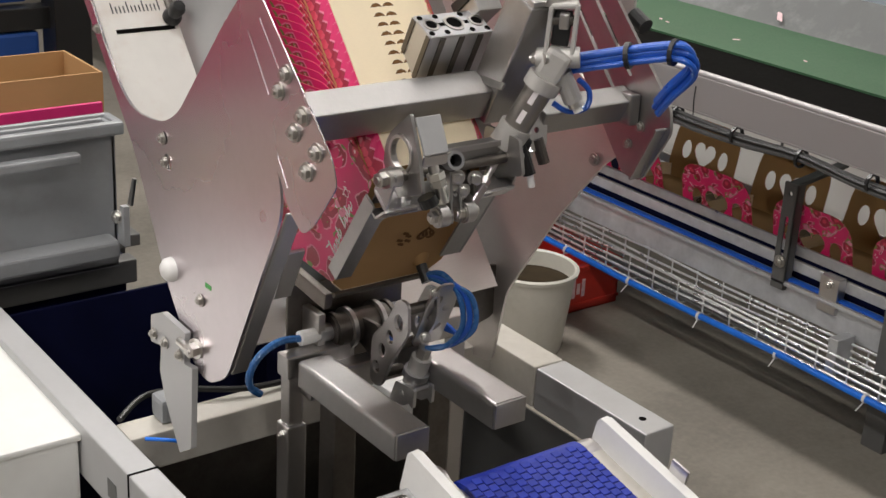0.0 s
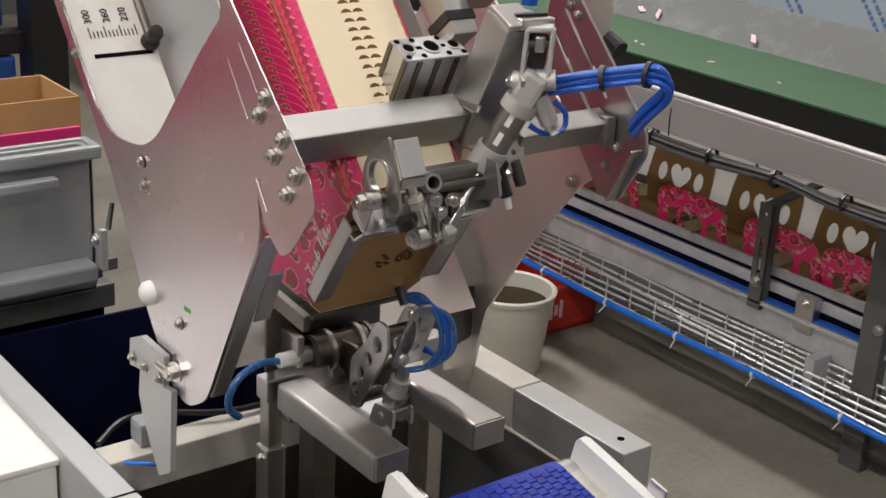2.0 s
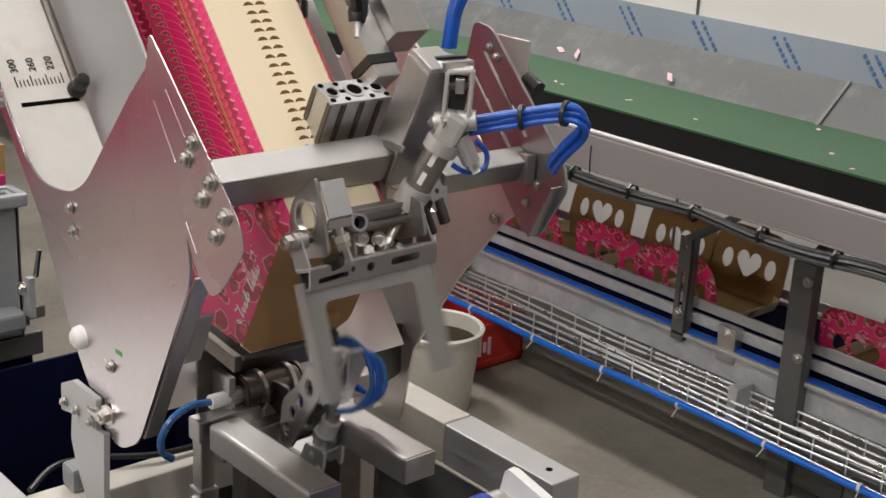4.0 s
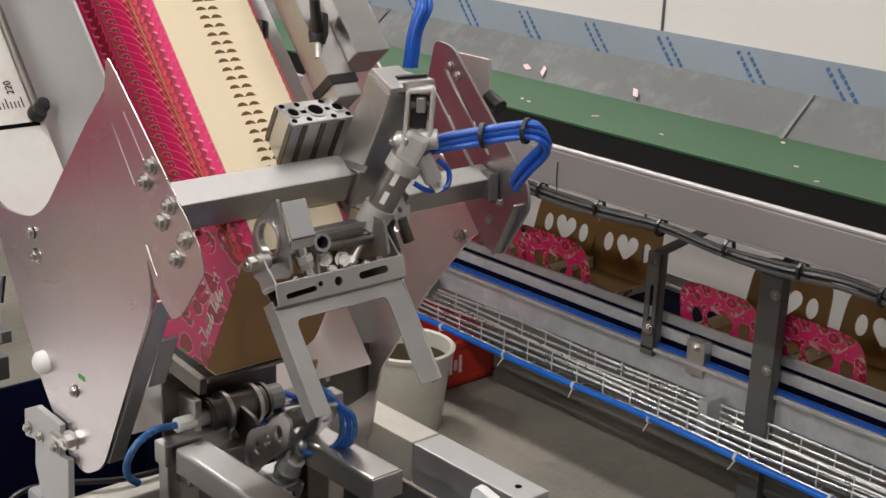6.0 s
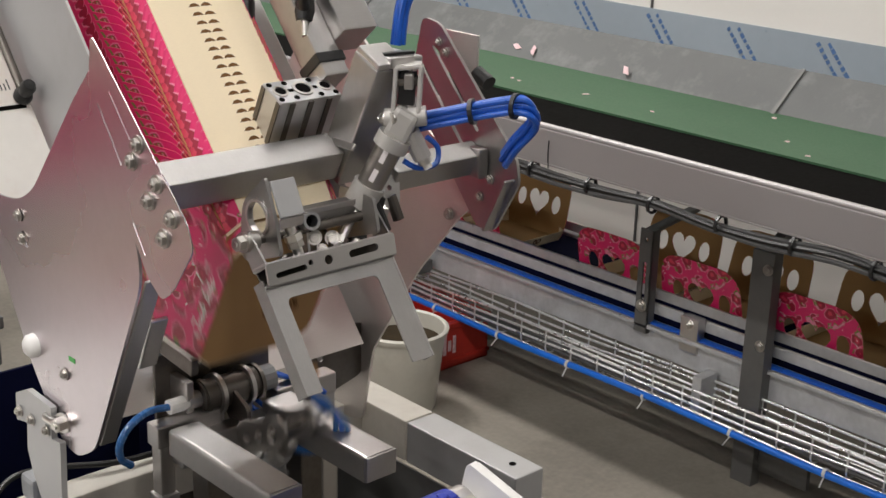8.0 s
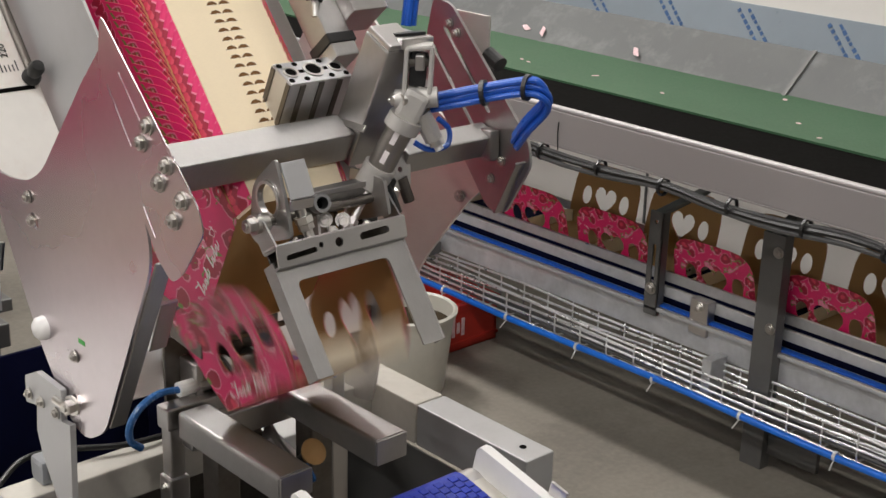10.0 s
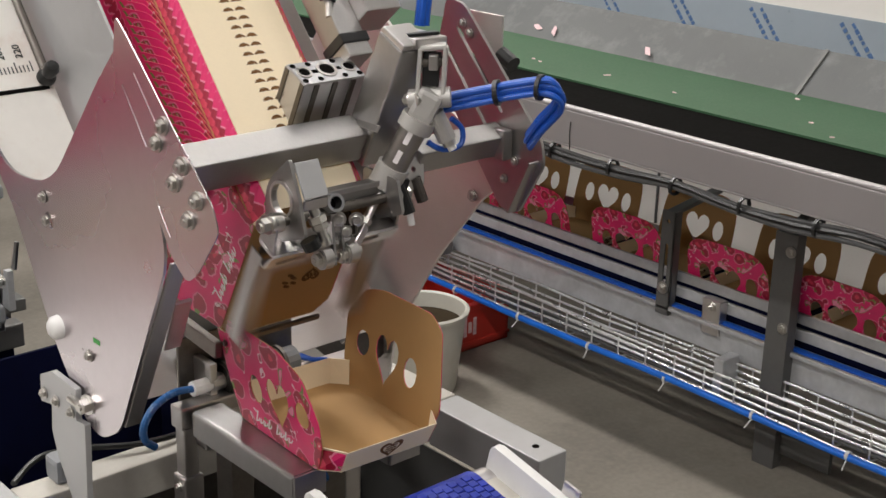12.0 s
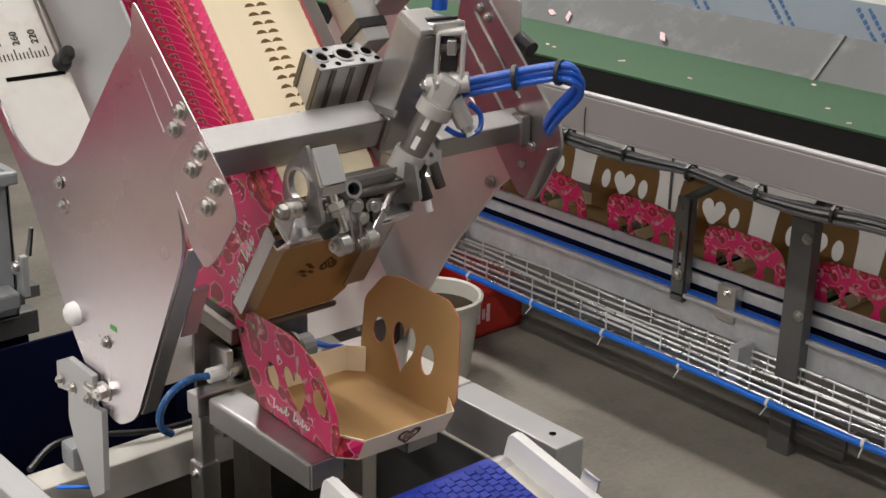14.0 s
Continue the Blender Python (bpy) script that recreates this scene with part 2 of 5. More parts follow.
def rod(p, q, r, bm=None, seg=16, r2=None, caps=True):
    n = (Vector(q) - Vector(p)).length
    mine = bmesh.new()
    bmesh.ops.create_cone(mine, cap_ends=caps, segments=seg, radius1=r, radius2=r if r2 is None else r2, depth=n)
    mine.transform(along(p, q) @ Matrix.Translation((0, 0, n / 2)))
    return join(bm, mine)


def ring(p, q, r, inner, bm=None, seg=20):
    """A hollow round bush from p to q."""
    return lathe([(inner, 0), (r, 0), (r, 1), (inner, 1)], seg, bm, along(p, q) @ Matrix.Diagonal((1, 1, (Vector(q) - Vector(p)).length, 1)), True)


def lathe(profile, seg=24, bm=None, m=None, closed=False):
    mine = bmesh.new()
    rows = []
    for k in range(seg):
        a = 2 * math.pi * k / seg
        rows.append([mine.verts.new((r * math.cos(a), r * math.sin(a), z)) for r, z in profile])
    n = len(profile)
    for k in range(seg):
        a, b = rows[k], rows[(k + 1) % seg]
        for i in range(n if closed else n - 1):
            j = (i + 1) % n
            mine.faces.new((a[i], b[i], b[j], a[j]))
    if m is not None:
        mine.transform(m)
    bmesh.ops.recalc_face_normals(mine, faces=mine.faces[:])
    return join(bm, mine)


def hexbolt(p, way, r, bm=None, head=0.6, washer=True):
    d = Vector(way).normalized()
    p = Vector(p)
    if washer:
        bm = rod(p, p + d * r * 0.25, r * 1.35, bm, 18)
    bm = rod(p + d * r * 0.2, p + d * r * (0.2 + head), r, bm, 6)
    bm = rod(p + d * r * (0.2 + head), p + d * r * (0.32 + head), r * 0.92, bm, 14, r * 0.7)
    return rod(p + d * r * (0.3 + head), p + d * r * (0.62 + head), r * 0.45, bm, 10)


def smooth_path(pts, per=6):
    pts = [Vector(p) for p in pts]
    out = []
    for i in range(len(pts) - 1):
        a, b, c, d = pts[max(i - 1, 0)], pts[i], pts[i + 1], pts[min(i + 2, len(pts) - 1)]
        for k in range(per):
            t = k / per
            out.append(0.5 * (2 * b + (c - a) * t + (2 * a - 5 * b + 4 * c - d) * t * t + (3 * b - a - 3 * c + d) * t ** 3))
    return out + [pts[-1]]


def hose(pts, r, bm=None, seg=8, per=6):
    path = smooth_path(pts, per)
    mine = bmesh.new()
    last, side = None, None
    for i, p in enumerate(path):
        d = (path[min(i + 1, len(path) - 1)] - path[max(i - 1, 0)]).normalized()
        if side is None:
            side = d.orthogonal().normalized()
        side = (side - d * side.dot(d)).normalized()
        up = d.cross(side)
        loop = [mine.verts.new(p + r * (math.cos(2 * math.pi * k / seg) * side + math.sin(2 * math.pi * k / seg) * up)) for k in range(seg)]
        if last:
            for k in range(seg):
                mine.faces.new((last[k], last[(k + 1) % seg], loop[(k + 1) % seg], loop[k]))
        else:
            mine.faces.new(loop[::-1])
        last = loop
    mine.faces.new(last)
    bmesh.ops.recalc_face_normals(mine, faces=mine.faces[:])
    return join(bm, mine)


def sheet(outline, holes, thick, m, bev=0.0):
    """A flat plate: a 2D outline with holes, thick along local z, placed by m."""
    mine = bmesh.new()
    edges = []
    for loop in (outline, *holes):
        vs = [mine.verts.new((x, y, 0)) for x, y in loop]
        edges += [mine.edges.new((vs[i], vs[(i + 1) % len(vs)])) for i in range(len(vs))]
    bmesh.ops.triangle_fill(mine, use_beauty=True, use_dissolve=False, edges=edges)
    got = bmesh.ops.extrude_face_region(mine, geom=mine.faces[:])
    for g in got["geom"]:
        if isinstance(g, bmesh.types.BMVert):
            g.co.z += thick
    bmesh.ops.recalc_face_normals(mine, faces=mine.faces[:])
    mine.transform(m)
    return mine


YZ = Matrix(((0, 0, 1, 0), (1, 0, 0, 0), (0, 1, 0, 0), (0, 0, 0, 1)))  # local x to world y, y to z, z to x


def side_plate(outline, holes, x, thick):
    return sheet(outline, holes, thick, Matrix.Translation((x, 0, 0)) @ YZ)


def round_corner(pts, radius, seg=5):
    out = []
    n = len(pts)
    for i in range(n):
        p, a, b = Vector(pts[i]), Vector(pts[i - 1]), Vector(pts[(i + 1) % n])
        r = radius[i] if isinstance(radius, (list, tuple)) else radius
        if r <= 0:
            out.append(tuple(p))
            continue
        u, v = (a - p), (b - p)
        d = min(r, u.length * 0.45, v.length * 0.45)
        s, e = p + u.normalized() * d, p + v.normalized() * d
        for k in range(seg + 1):
            t = k / seg
            out.append(tuple((1 - t) ** 2 * s + 2 * t * (1 - t) * p + t * t * e))
    return out


def circle(cx, cy, rx, ry=None, seg=14):
    ry = rx if ry is None else ry
    return [(cx + rx * math.cos(2 * math.pi * k / seg), cy + ry * math.sin(2 * math.pi * k / seg)) for k in range(seg)]


def slot(p, q, r, seg=6):
    p, q = Vector(p), Vector(q)
    a = math.atan2((q - p).y, (q - p).x)
    out = [(q.x + r * math.cos(a - math.pi / 2 + math.pi * k / seg), q.y + r * math.sin(a - math.pi / 2 + math.pi * k / seg)) for k in range(seg + 1)]
    return out + [(p.x + r * math.cos(a + math.pi / 2 + math.pi * k / seg), p.y + r * math.sin(a + math.pi / 2 + math.pi * k / seg)) for k in range(seg + 1)]


def heart(cx, cy, w, h, seg=22):
    out = []
    for k in range(seg):
        t = 2 * math.pi * k / seg
        out.append((cx + w / 2 * math.sin(t) ** 3, cy + h / 2 * (13 * math.cos(t) - 5 * math.cos(2 * t) - 2 * math.cos(3 * t) - math.cos(4 * t)) / 15))
    return out


# ---- room ----
def room():
    solo("floor", box(-10, 2.9, -4.5, 7, -0.05, 0), CONCRETE, "stained grey concrete factory floor", "floor", kind="structure")
    w = solo("wall_east", box(2.9, 3.0, -4.5, 7, 0, 4.2), WALLWHITE, "white insulated panel wall", "wall", kind="structure")
    for y in (-1.6, -0.45, 0.70, 1.85, 3.0, 4.15):
        part("panel_joint", box(2.894, 2.9, y - 0.004, y + 0.004, 0.02, 4.1), GREYCABLE, w)
    # Unseen walls and ceiling close the room; their dark colour cuts bounced light.
    solo("wall_north", box(-10, 2.9, 7, 7.1, 0, 4.2), HALL, "unseen hall wall, made dark to cut bounced light", "wall", kind="structure")
    solo("wall_west", box(-10.1, -10, -4.5, 7, 0, 4.2), HALL, "unseen hall wall, made dark to cut bounced light", "wall", kind="structure")
    solo("wall_south", box(-10, 2.9, -4.6, -4.5, 0, 4.2), HALL, "unseen hall wall, made dark to cut bounced light", "wall", kind="structure")
    solo("ceiling", box(-10, 2.9, -4.5, 7, 4.2, 4.3), HALL, "unseen hall ceiling, made dark to cut bounced light", "ceiling", kind="structure")
    first = None
    # The row at x -7.2 is unseen, added to brighten upright faces.
    for x in (-7.2, -2.9, -1.0, 1.5):
        for y in (-2.6, 0.3, 3.2):
            if first is None:
                first = thing("ceiling_light", V(x, y, 4.08), "long white ceiling light with a bright diffuser, out of view", "ceiling light", "ceiling lights")
                part("housing", box(x - 0.09, x + 0.09, y - 0.78, y + 0.78, 4.12, 4.2, 0.01), WHITE, first)
                part("diffuser", box(x - 0.08, x + 0.08, y - 0.76, y + 0.76, 4.09, 4.12, 0.008), GLOWTUBE, first)
            else:
                copy_thing(first, Matrix.Translation((x, y, 4.08)))
            la = bpy.data.lights.new("tube_light", "AREA")
            la.shape, la.size, la.size_y = "RECTANGLE", 0.16, 1.5
            la.energy, la.color = {-7.2: 120, -2.9: 28, -1.0: 38, 1.5: 40}[x], (1.0, 0.96, 0.93)
            if x > 1:
                la.energy *= {-2.6: 0.3, 0.3: 0.55, 3.2: 2.3}[y]
            lo = new("tube_light", la)
            lo.location = (x, y, 4.07)


room()


# ---- cardboard tray ----
TW, TL, TH = 0.180, 0.230, 0.156


def tray_wall_outline(big=False, flip=1):
    if big:
        return round_corner([(-0.126, 0), (0.126, 0), (0.136, 0.05), (0.130, 0.205), (-0.130, 0.205), (-0.136, 0.05)], [0.004, 0.004, 0.02, 0.07, 0.07, 0.02])
    if flip > 0:
        pts = [(-0.095, 0), (0.095, 0), (0.112, 0.060), (0.126, 0.138), (0.112, TH), (-0.030, TH - 0.002), (-0.086, 0.132), (-0.114, 0.076), (-0.112, 0.036)]
    else:
        pts = [(-0.095, 0), (0.095, 0), (0.114, 0.036), (0.118, 0.110), (0.080, TH - 0.002), (0.040, TH + 0.008), (-0.070, TH + 0.008), (-0.096, 0.146), (-0.108, 0.070), (-0.112, 0.036)]
    return round_corner(pts, 0.010, 3)


def build_tray(name, label, group, big=False):
    """One tray: base, two tall pink sides with cut-outs, two low ends with chamfered corners."""
    ob = thing(name, V(0, 0, 0), label, "fruit tray", group)
    t = 0.0016
    w, h = (0.136, 0.134) if big else (TW / 2, TL / 2)
    c = 0.02
    oct_ = [(-w, -h + c), (-w + c, -h), (w - c, -h), (w, -h + c), (w, h - c), (w - c, h), (-w + c, h), (-w, h - c)]
    part("base", sheet(oct_, [], t, Matrix()), KRAFT, ob, "plain brown base")
    lean_out = 13 if big else 8
    for s in (-1, 1):
        m = Matrix.Translation((s * w, 0, 0)) @ Matrix.Rotation(radians(lean_out * s), 4, "Y") @ YZ
        holes = [heart(0.016 * s, 0.070, 0.054, 0.078), circle(0.074 * s, 0.074, 0.016, 0.019), circle(-0.040 * s, 0.068, 0.015, 0.022)]
        if big:
            holes = [heart(0.0, 0.098, 0.088, 0.092), circle(-0.078, 0.098, 0.019, 0.030), circle(0.076, 0.098, 0.019, 0.030)]
        outline = tray_wall_outline(big, -s)
        inner = sheet(outline, holes, t * 0.6, m @ Matrix.Translation((0, 0, -t * 0.6 if s > 0 else 0)))
        side = part("side_wall", inner, KRAFT, ob, "brown inner face with heart cut-outs")
        outer = sheet(outline, holes, t * 0.6, m @ Matrix.Translation((0, 0, 0.0002 if s > 0 else -t * 0.6 - 0.0002)))
        part("printed_face", outer, PINK, side, "pink fruit print")
        logo = bmesh.new()
        o = m @ Matrix.Translation((0, 0, t * 0.6 + 0.00022 if s > 0 else -t * 0.6 - 0.00036))
        strokes = (0.018, 0.007, 0.007, 0.015, 0.0, 0.017, 0.007, 0.014, 0.008)
        for k, tall in enumerate(strokes):
            if tall:
                x = (0.052 if s < 0 else -0.094) + s * 0.0102 * k
                logo = join(logo, sheet(slot((x, 0.014), (x + s * tall * 0.42, 0.014 + tall), 0.0014, 2), [], 0.00015, o))
                logo = join(logo, sheet(slot((x, 0.0142), (x + s * 0.0072, 0.0170), 0.0011, 2), [], 0.00014, o))
                logo = join(logo, sheet(slot((x + s * 0.0072, 0.0170), (x + s * 0.0098, 0.0215), 0.0011, 2), [], 0.00013, o))
        x = 0.056 if s < 0 else -0.090
        logo = join(logo, sheet(slot((x, 0.032), (x + s * 0.010, 0.029), 0.0012, 2), [], 0.00015, o))
        part("script_logo", logo, LOGOWHITE, side, "white script strokes")
    eh = 0.040
    for s in (-1, 1):
        lean = 27 if s < 0 else 6
        out = eh * math.sin(radians(lean))
        up = eh * math.cos(radians(lean))
        m = Matrix.Translation((0, s * h, 0)) @ Matrix(((1, 0, 0, 0), (0, 0, s, 0), (0, 1, 0, 0), (0, 0, 0, 1))) @ Matrix.Rotation(radians(lean), 4, "X")
        endo = part("end_wall", sheet([(-w + c, 0), (w - c, 0), (w - c + 0.002, eh), (-w + c - 0.002, eh)], [], 0.0009, m), BOARD, ob, "pale low end wall")
        o = m @ Matrix.Translation((0, 0, 0.0010))
        mark = sheet(heart(0.004, 0.0194, 0.038, 0.033), [heart(0.004, 0.0190, 0.027, 0.021)], 0.0002, o)
        for q in (-0.009, -0.004, 0.001):
            mark = join(mark, sheet(slot((-0.004, 0.022 + q), (0.012, 0.023 + q), 0.0015, 3), [], 0.0002, o))
        part("heart_mark", mark, PRINT, endo, "dark brown heart print")
        for q in (-1, 1):
            quad = [V(q * (w - c), s * h, 0), V(q * w, s * (h - c), 0), V(q * (w + 0.002), s * (h - c + 0.002), up), V(q * (w - c + 0.002), s * (h + out), up)]
            d = (quad[1] - quad[0]).cross(quad[3] - quad[0]).normalized() * t
            g = bmesh.new()
            a = [g.verts.new(p) for p in quad]
            e = [g.verts.new(p + d) for p in quad]
            g.faces.new(a)
            g.faces.new(e[::-1])
            for i in range(4):
                g.faces.new((a[i], e[i], e[(i + 1) % 4], a[(i + 1) % 4]))
            bmesh.ops.recalc_face_normals(g, faces=g.faces[:])
            flap = part("corner_flap", g, BOARD, ob)
            if s < 0 and not big:
                n = V(q, s, 0).normalized() * 0.0022
                k = bmesh.new()
                low = [quad[0].lerp(quad[3], 0.09), quad[1].lerp(quad[2], 0.09), quad[1].lerp(quad[2], 0.96), quad[0].lerp(quad[3], 0.96)]
                a = [k.verts.new(p + n * 0.9) for p in low]
                e = [k.verts.new(p + n) for p in low]
                k.faces.new(a)
                k.faces.new(e[::-1])
                for i in range(4):
                    k.faces.new((a[i], e[i], e[(i + 1) % 4], a[(i + 1) % 4]))
                bmesh.ops.recalc_face_normals(k, faces=k.faces[:])
                part("printed_face", k, PINK, flap, "magenta printed corner")
    # print on the underside of the base
    down = Matrix.Translation((0, 0, -0.0012))
    mark = sheet(heart(0.038, 0.030, 0.030, 0.026), [heart(0.038, 0.030, 0.021, 0.017)], 0.0006, down)
    for k in range(3):
        mark = join(mark, sheet(slot((0.031 + 0.006 * k, 0.027), (0.034 + 0.006 * k, 0.033), 0.0018, 3), [], 0.0006, down))
    for p, q in ((-0.004, 0.040), (0.006, 0.036), (-0.008, 0.032), (0.004, 0.026), (-0.002, 0.020)):
        mark = join(mark, sheet(slot((p, q), (p + 0.007, q + 0.003), 0.0022, 3), [], 0.0006, down))
    part("base_print", mark, PRINT, ob, "dark brown marks")
    return ob


MAG = V(0.183, 0.3325 - 0.115 * 0.454, 0.972 + 0.115 * 0.891)      # base centre of the foremost tray in the magazine
REST = V(0.207, 0.224, 0.852)      # where a tray lands on the fork
PITCH = 0.0138
PHI = -63.0
first_tray = build_tray("cardboard_tray", "pink printed cardboard fruit tray with heart cut-outs", "trays from the magazine")
CYCLE = [0.52 + 1.881 * k for k in range(8)]
magazine_trays = [first_tray]
for k in range(1, 62):
    magazine_trays.append(copy_thing(first_tray, Matrix()))
far_trays = []
big_tray = build_tray("cardboard_tray", "large pink printed cardboard tray riding on the rear conveyor", "trays on the rear conveyor", True)
far_trays.append(big_tray)
for k in range(12):
    far_trays.append(copy_thing(big_tray, Matrix()))


# ---- tray denester ----
machine = thing("tray_denester", V(0.2, 0.35, 0), "stainless steel tray denesting machine with a sloping magazine", "packing machine")


def bolts(points, way, r, parent, label="hex bolt with a washer"):
    for p in points:
        part("bolt", hexbolt(p, way, r), BOLT, parent, label)


def plates():
    # large side plate with the round notch
    left = [(0.72, 1.445), (0.532, 1.231), (0.476, 1.167), (0.385, 1.011), (0.316, 0.928), (0.274, 0.916), (0.225, 0.945), (0.094, 1.202), (0.125, 1.320), (0.163, 1.442),
            (0.194, 1.410), (0.226, 1.379), (0.304, 1.291), (0.345, 1.245), (0.385, 1.224), (0.425, 1.218), (0.470, 1.217), (0.505, 1.232), (0.545, 1.270), (0.70, 1.46)]
    rad = [0, 0, 0.02, 0.03, 0.03, 0.02, 0.02, 0.03, 0, 0, 0, 0.01, 0.04, 0.03, 0.03, 0.03, 0.03, 0.03, 0.03, 0]
    lp = part("side_plate", side_plate(round_corner(left, rad), [slot((0.372, 1.172), (0.376, 1.180), 0.007)], -0.118, 0.0035), PLATE, machine, "polished steel side plate with a round notch")
    # Same sheet as the plate; darker steel paints the dark it reflects.
    part("folded_edge", bar((-0.102, 0.224, 0.950), (-0.102, 0.096, 1.198), 0.022, 0.004, 0.002, None, (0, 0.9, 0.43)), TUBE, machine)
    # adjustable plate with bolts and slots
    def near(y, z):
        return (-1.096 + (y + 1.096) * 0.876, 1.709 + (z - 1.709) * 0.876)

    p2 = [near(*p) for p in ((0.345, 1.425), (0.322, 1.405), (0.141, 1.235), (0.128, 1.205), (0.178, 1.140), (0.203, 1.122), (0.235, 1.145), (0.36, 1.34))]
    slots = [slot(near(0.335, 1.34), near(0.285, 1.275), 0.0016), slot(near(0.305, 1.36), near(0.262, 1.312), 0.0016), slot(near(0.262, 1.205), near(0.238, 1.172), 0.0018)]
    ap = part("slotted_plate", side_plate(round_corner(p2, 0.010), slots, -0.1253, 0.0016), PLATE, machine, "adjustable plate with long slots")
    bolts([(-0.1253, *near(y, z)) for y, z in ((0.242, 1.308), (0.258, 1.284), (0.203, 1.268), (0.222, 1.243), (0.172, 1.233), (0.192, 1.204))], (-1, 0, 0), 0.0076, ap)
    bolts([(-0.119, 0.379, 1.175), (-0.119, 0.385, 1.204), (-0.119, 0.289, 1.024)], (-1, 0, 0), 0.006, lp)
    bolts([(-0.119, 0.575, 1.30)], (-1, 0, 0), 0.005, lp)
    part("plastic_cap", lathe([(0, 0.014), (0.010, 0.013), (0.015, 0.008), (0.016, 0.0)], 20, None, along((-0.118, 0.369, 1.036), (-0.2, 0.369, 1.036))), WHITE, lp, "white plastic cap", True)
    part("sticker", box(-0.1186, -0.1182, 0.262, 0.278, 1.046, 1.052), GREENDOT, lp, "small green sticker")
    # right side, mirrored
    r2 = [(0.326, 1.405), (0.289, 1.400), (0.125, 1.235), (0.118, 1.20), (0.165, 1.119), (0.20, 1.12), (0.35, 1.30)]
    rs = [slot((0.30, 1.365), (0.205, 1.262), 0.0035), slot((0.325, 1.335), (0.235, 1.235), 0.0035)]
    rp = part("slotted_plate", side_plate(round_corner(r2, 0.012), rs, 0.487, 0.005), TUBE, machine, "adjustable plate with long slots")
    part("folded_flange", bar((0.479, 0.128, 1.205), (0.479, 0.168, 1.124), 0.022, 0.004, 0.001, None, (0, 0.9, 0.43)), TUBE, rp)
    bolts([(0.486, 0.29, 1.372), (0.486, 0.275, 1.36), (0.486, 0.175, 1.195), (0.486, 0.195, 1.165)], (-1, 0, 0), 0.006, rp)
    main = [(0.60, 1.42), (0.37, 1.24), (0.27, 1.19), (0.215, 1.155), (0.275, 1.105), (0.364, 0.995), (0.470, 0.830), (0.497, 0.690), (0.575, 0.680), (0.600, 0.735), (0.66, 0.80), (0.75, 1.2)]
    part("side_plate", side_plate(round_corner(main, 0.015), [slot((0.55, 0.80), (0.565, 0.76), 0.012)], 0.520, 0.005), SIDESTEEL, machine, "steel side plate with a notched foot")
    part("chute_floor", sheet([(-0.034, 0), (0.49, 0), (0.49, 0.30), (-0.034, 0.30)], [], 0.004, Matrix.Translation((0, 0.46, 0.85)) @ Matrix.Rotation(radians(50), 4, "X")), SIDESTEEL, machine, "sloping steel chute floor")
    foot = [(0.327, 0.878), (0.392, 0.890), (0.552, 0.862), (0.540, 0.800), (0.515, 0.775), (0.450, 0.757), (0.378, 0.828)]
    part("chute_foot", sheet(round_corner(foot, 0.006), [slot((0.43, 0.835), (0.435, 0.825), 0.006)], 0.004, Matrix.Translation((0, 0.50, 0)) @ Matrix(((1, 0, 0, 0), (0, 0, 1, 0), (0, 1, 0, 0), (0, 0, 0, 1)))), DARKSTEEL, machine, "notched steel chute foot")
    part("guard_plate", box(0.526, 0.530, 0.250, 0.330, 1.322, 1.384, 0.001), SIDESTEEL, machine, "small guard plate")
    part("guard_bumper", rod((0.528, 0.252, 1.330), (0.528, 0.226, 1.318), 0.012), BLACKPL, machine, "black rubber bumper")
    bolts([(0.517, 0.29, 1.11), (0.517, 0.51, 0.80)], (-1, 0, 0), 0.007, machine)


plates()


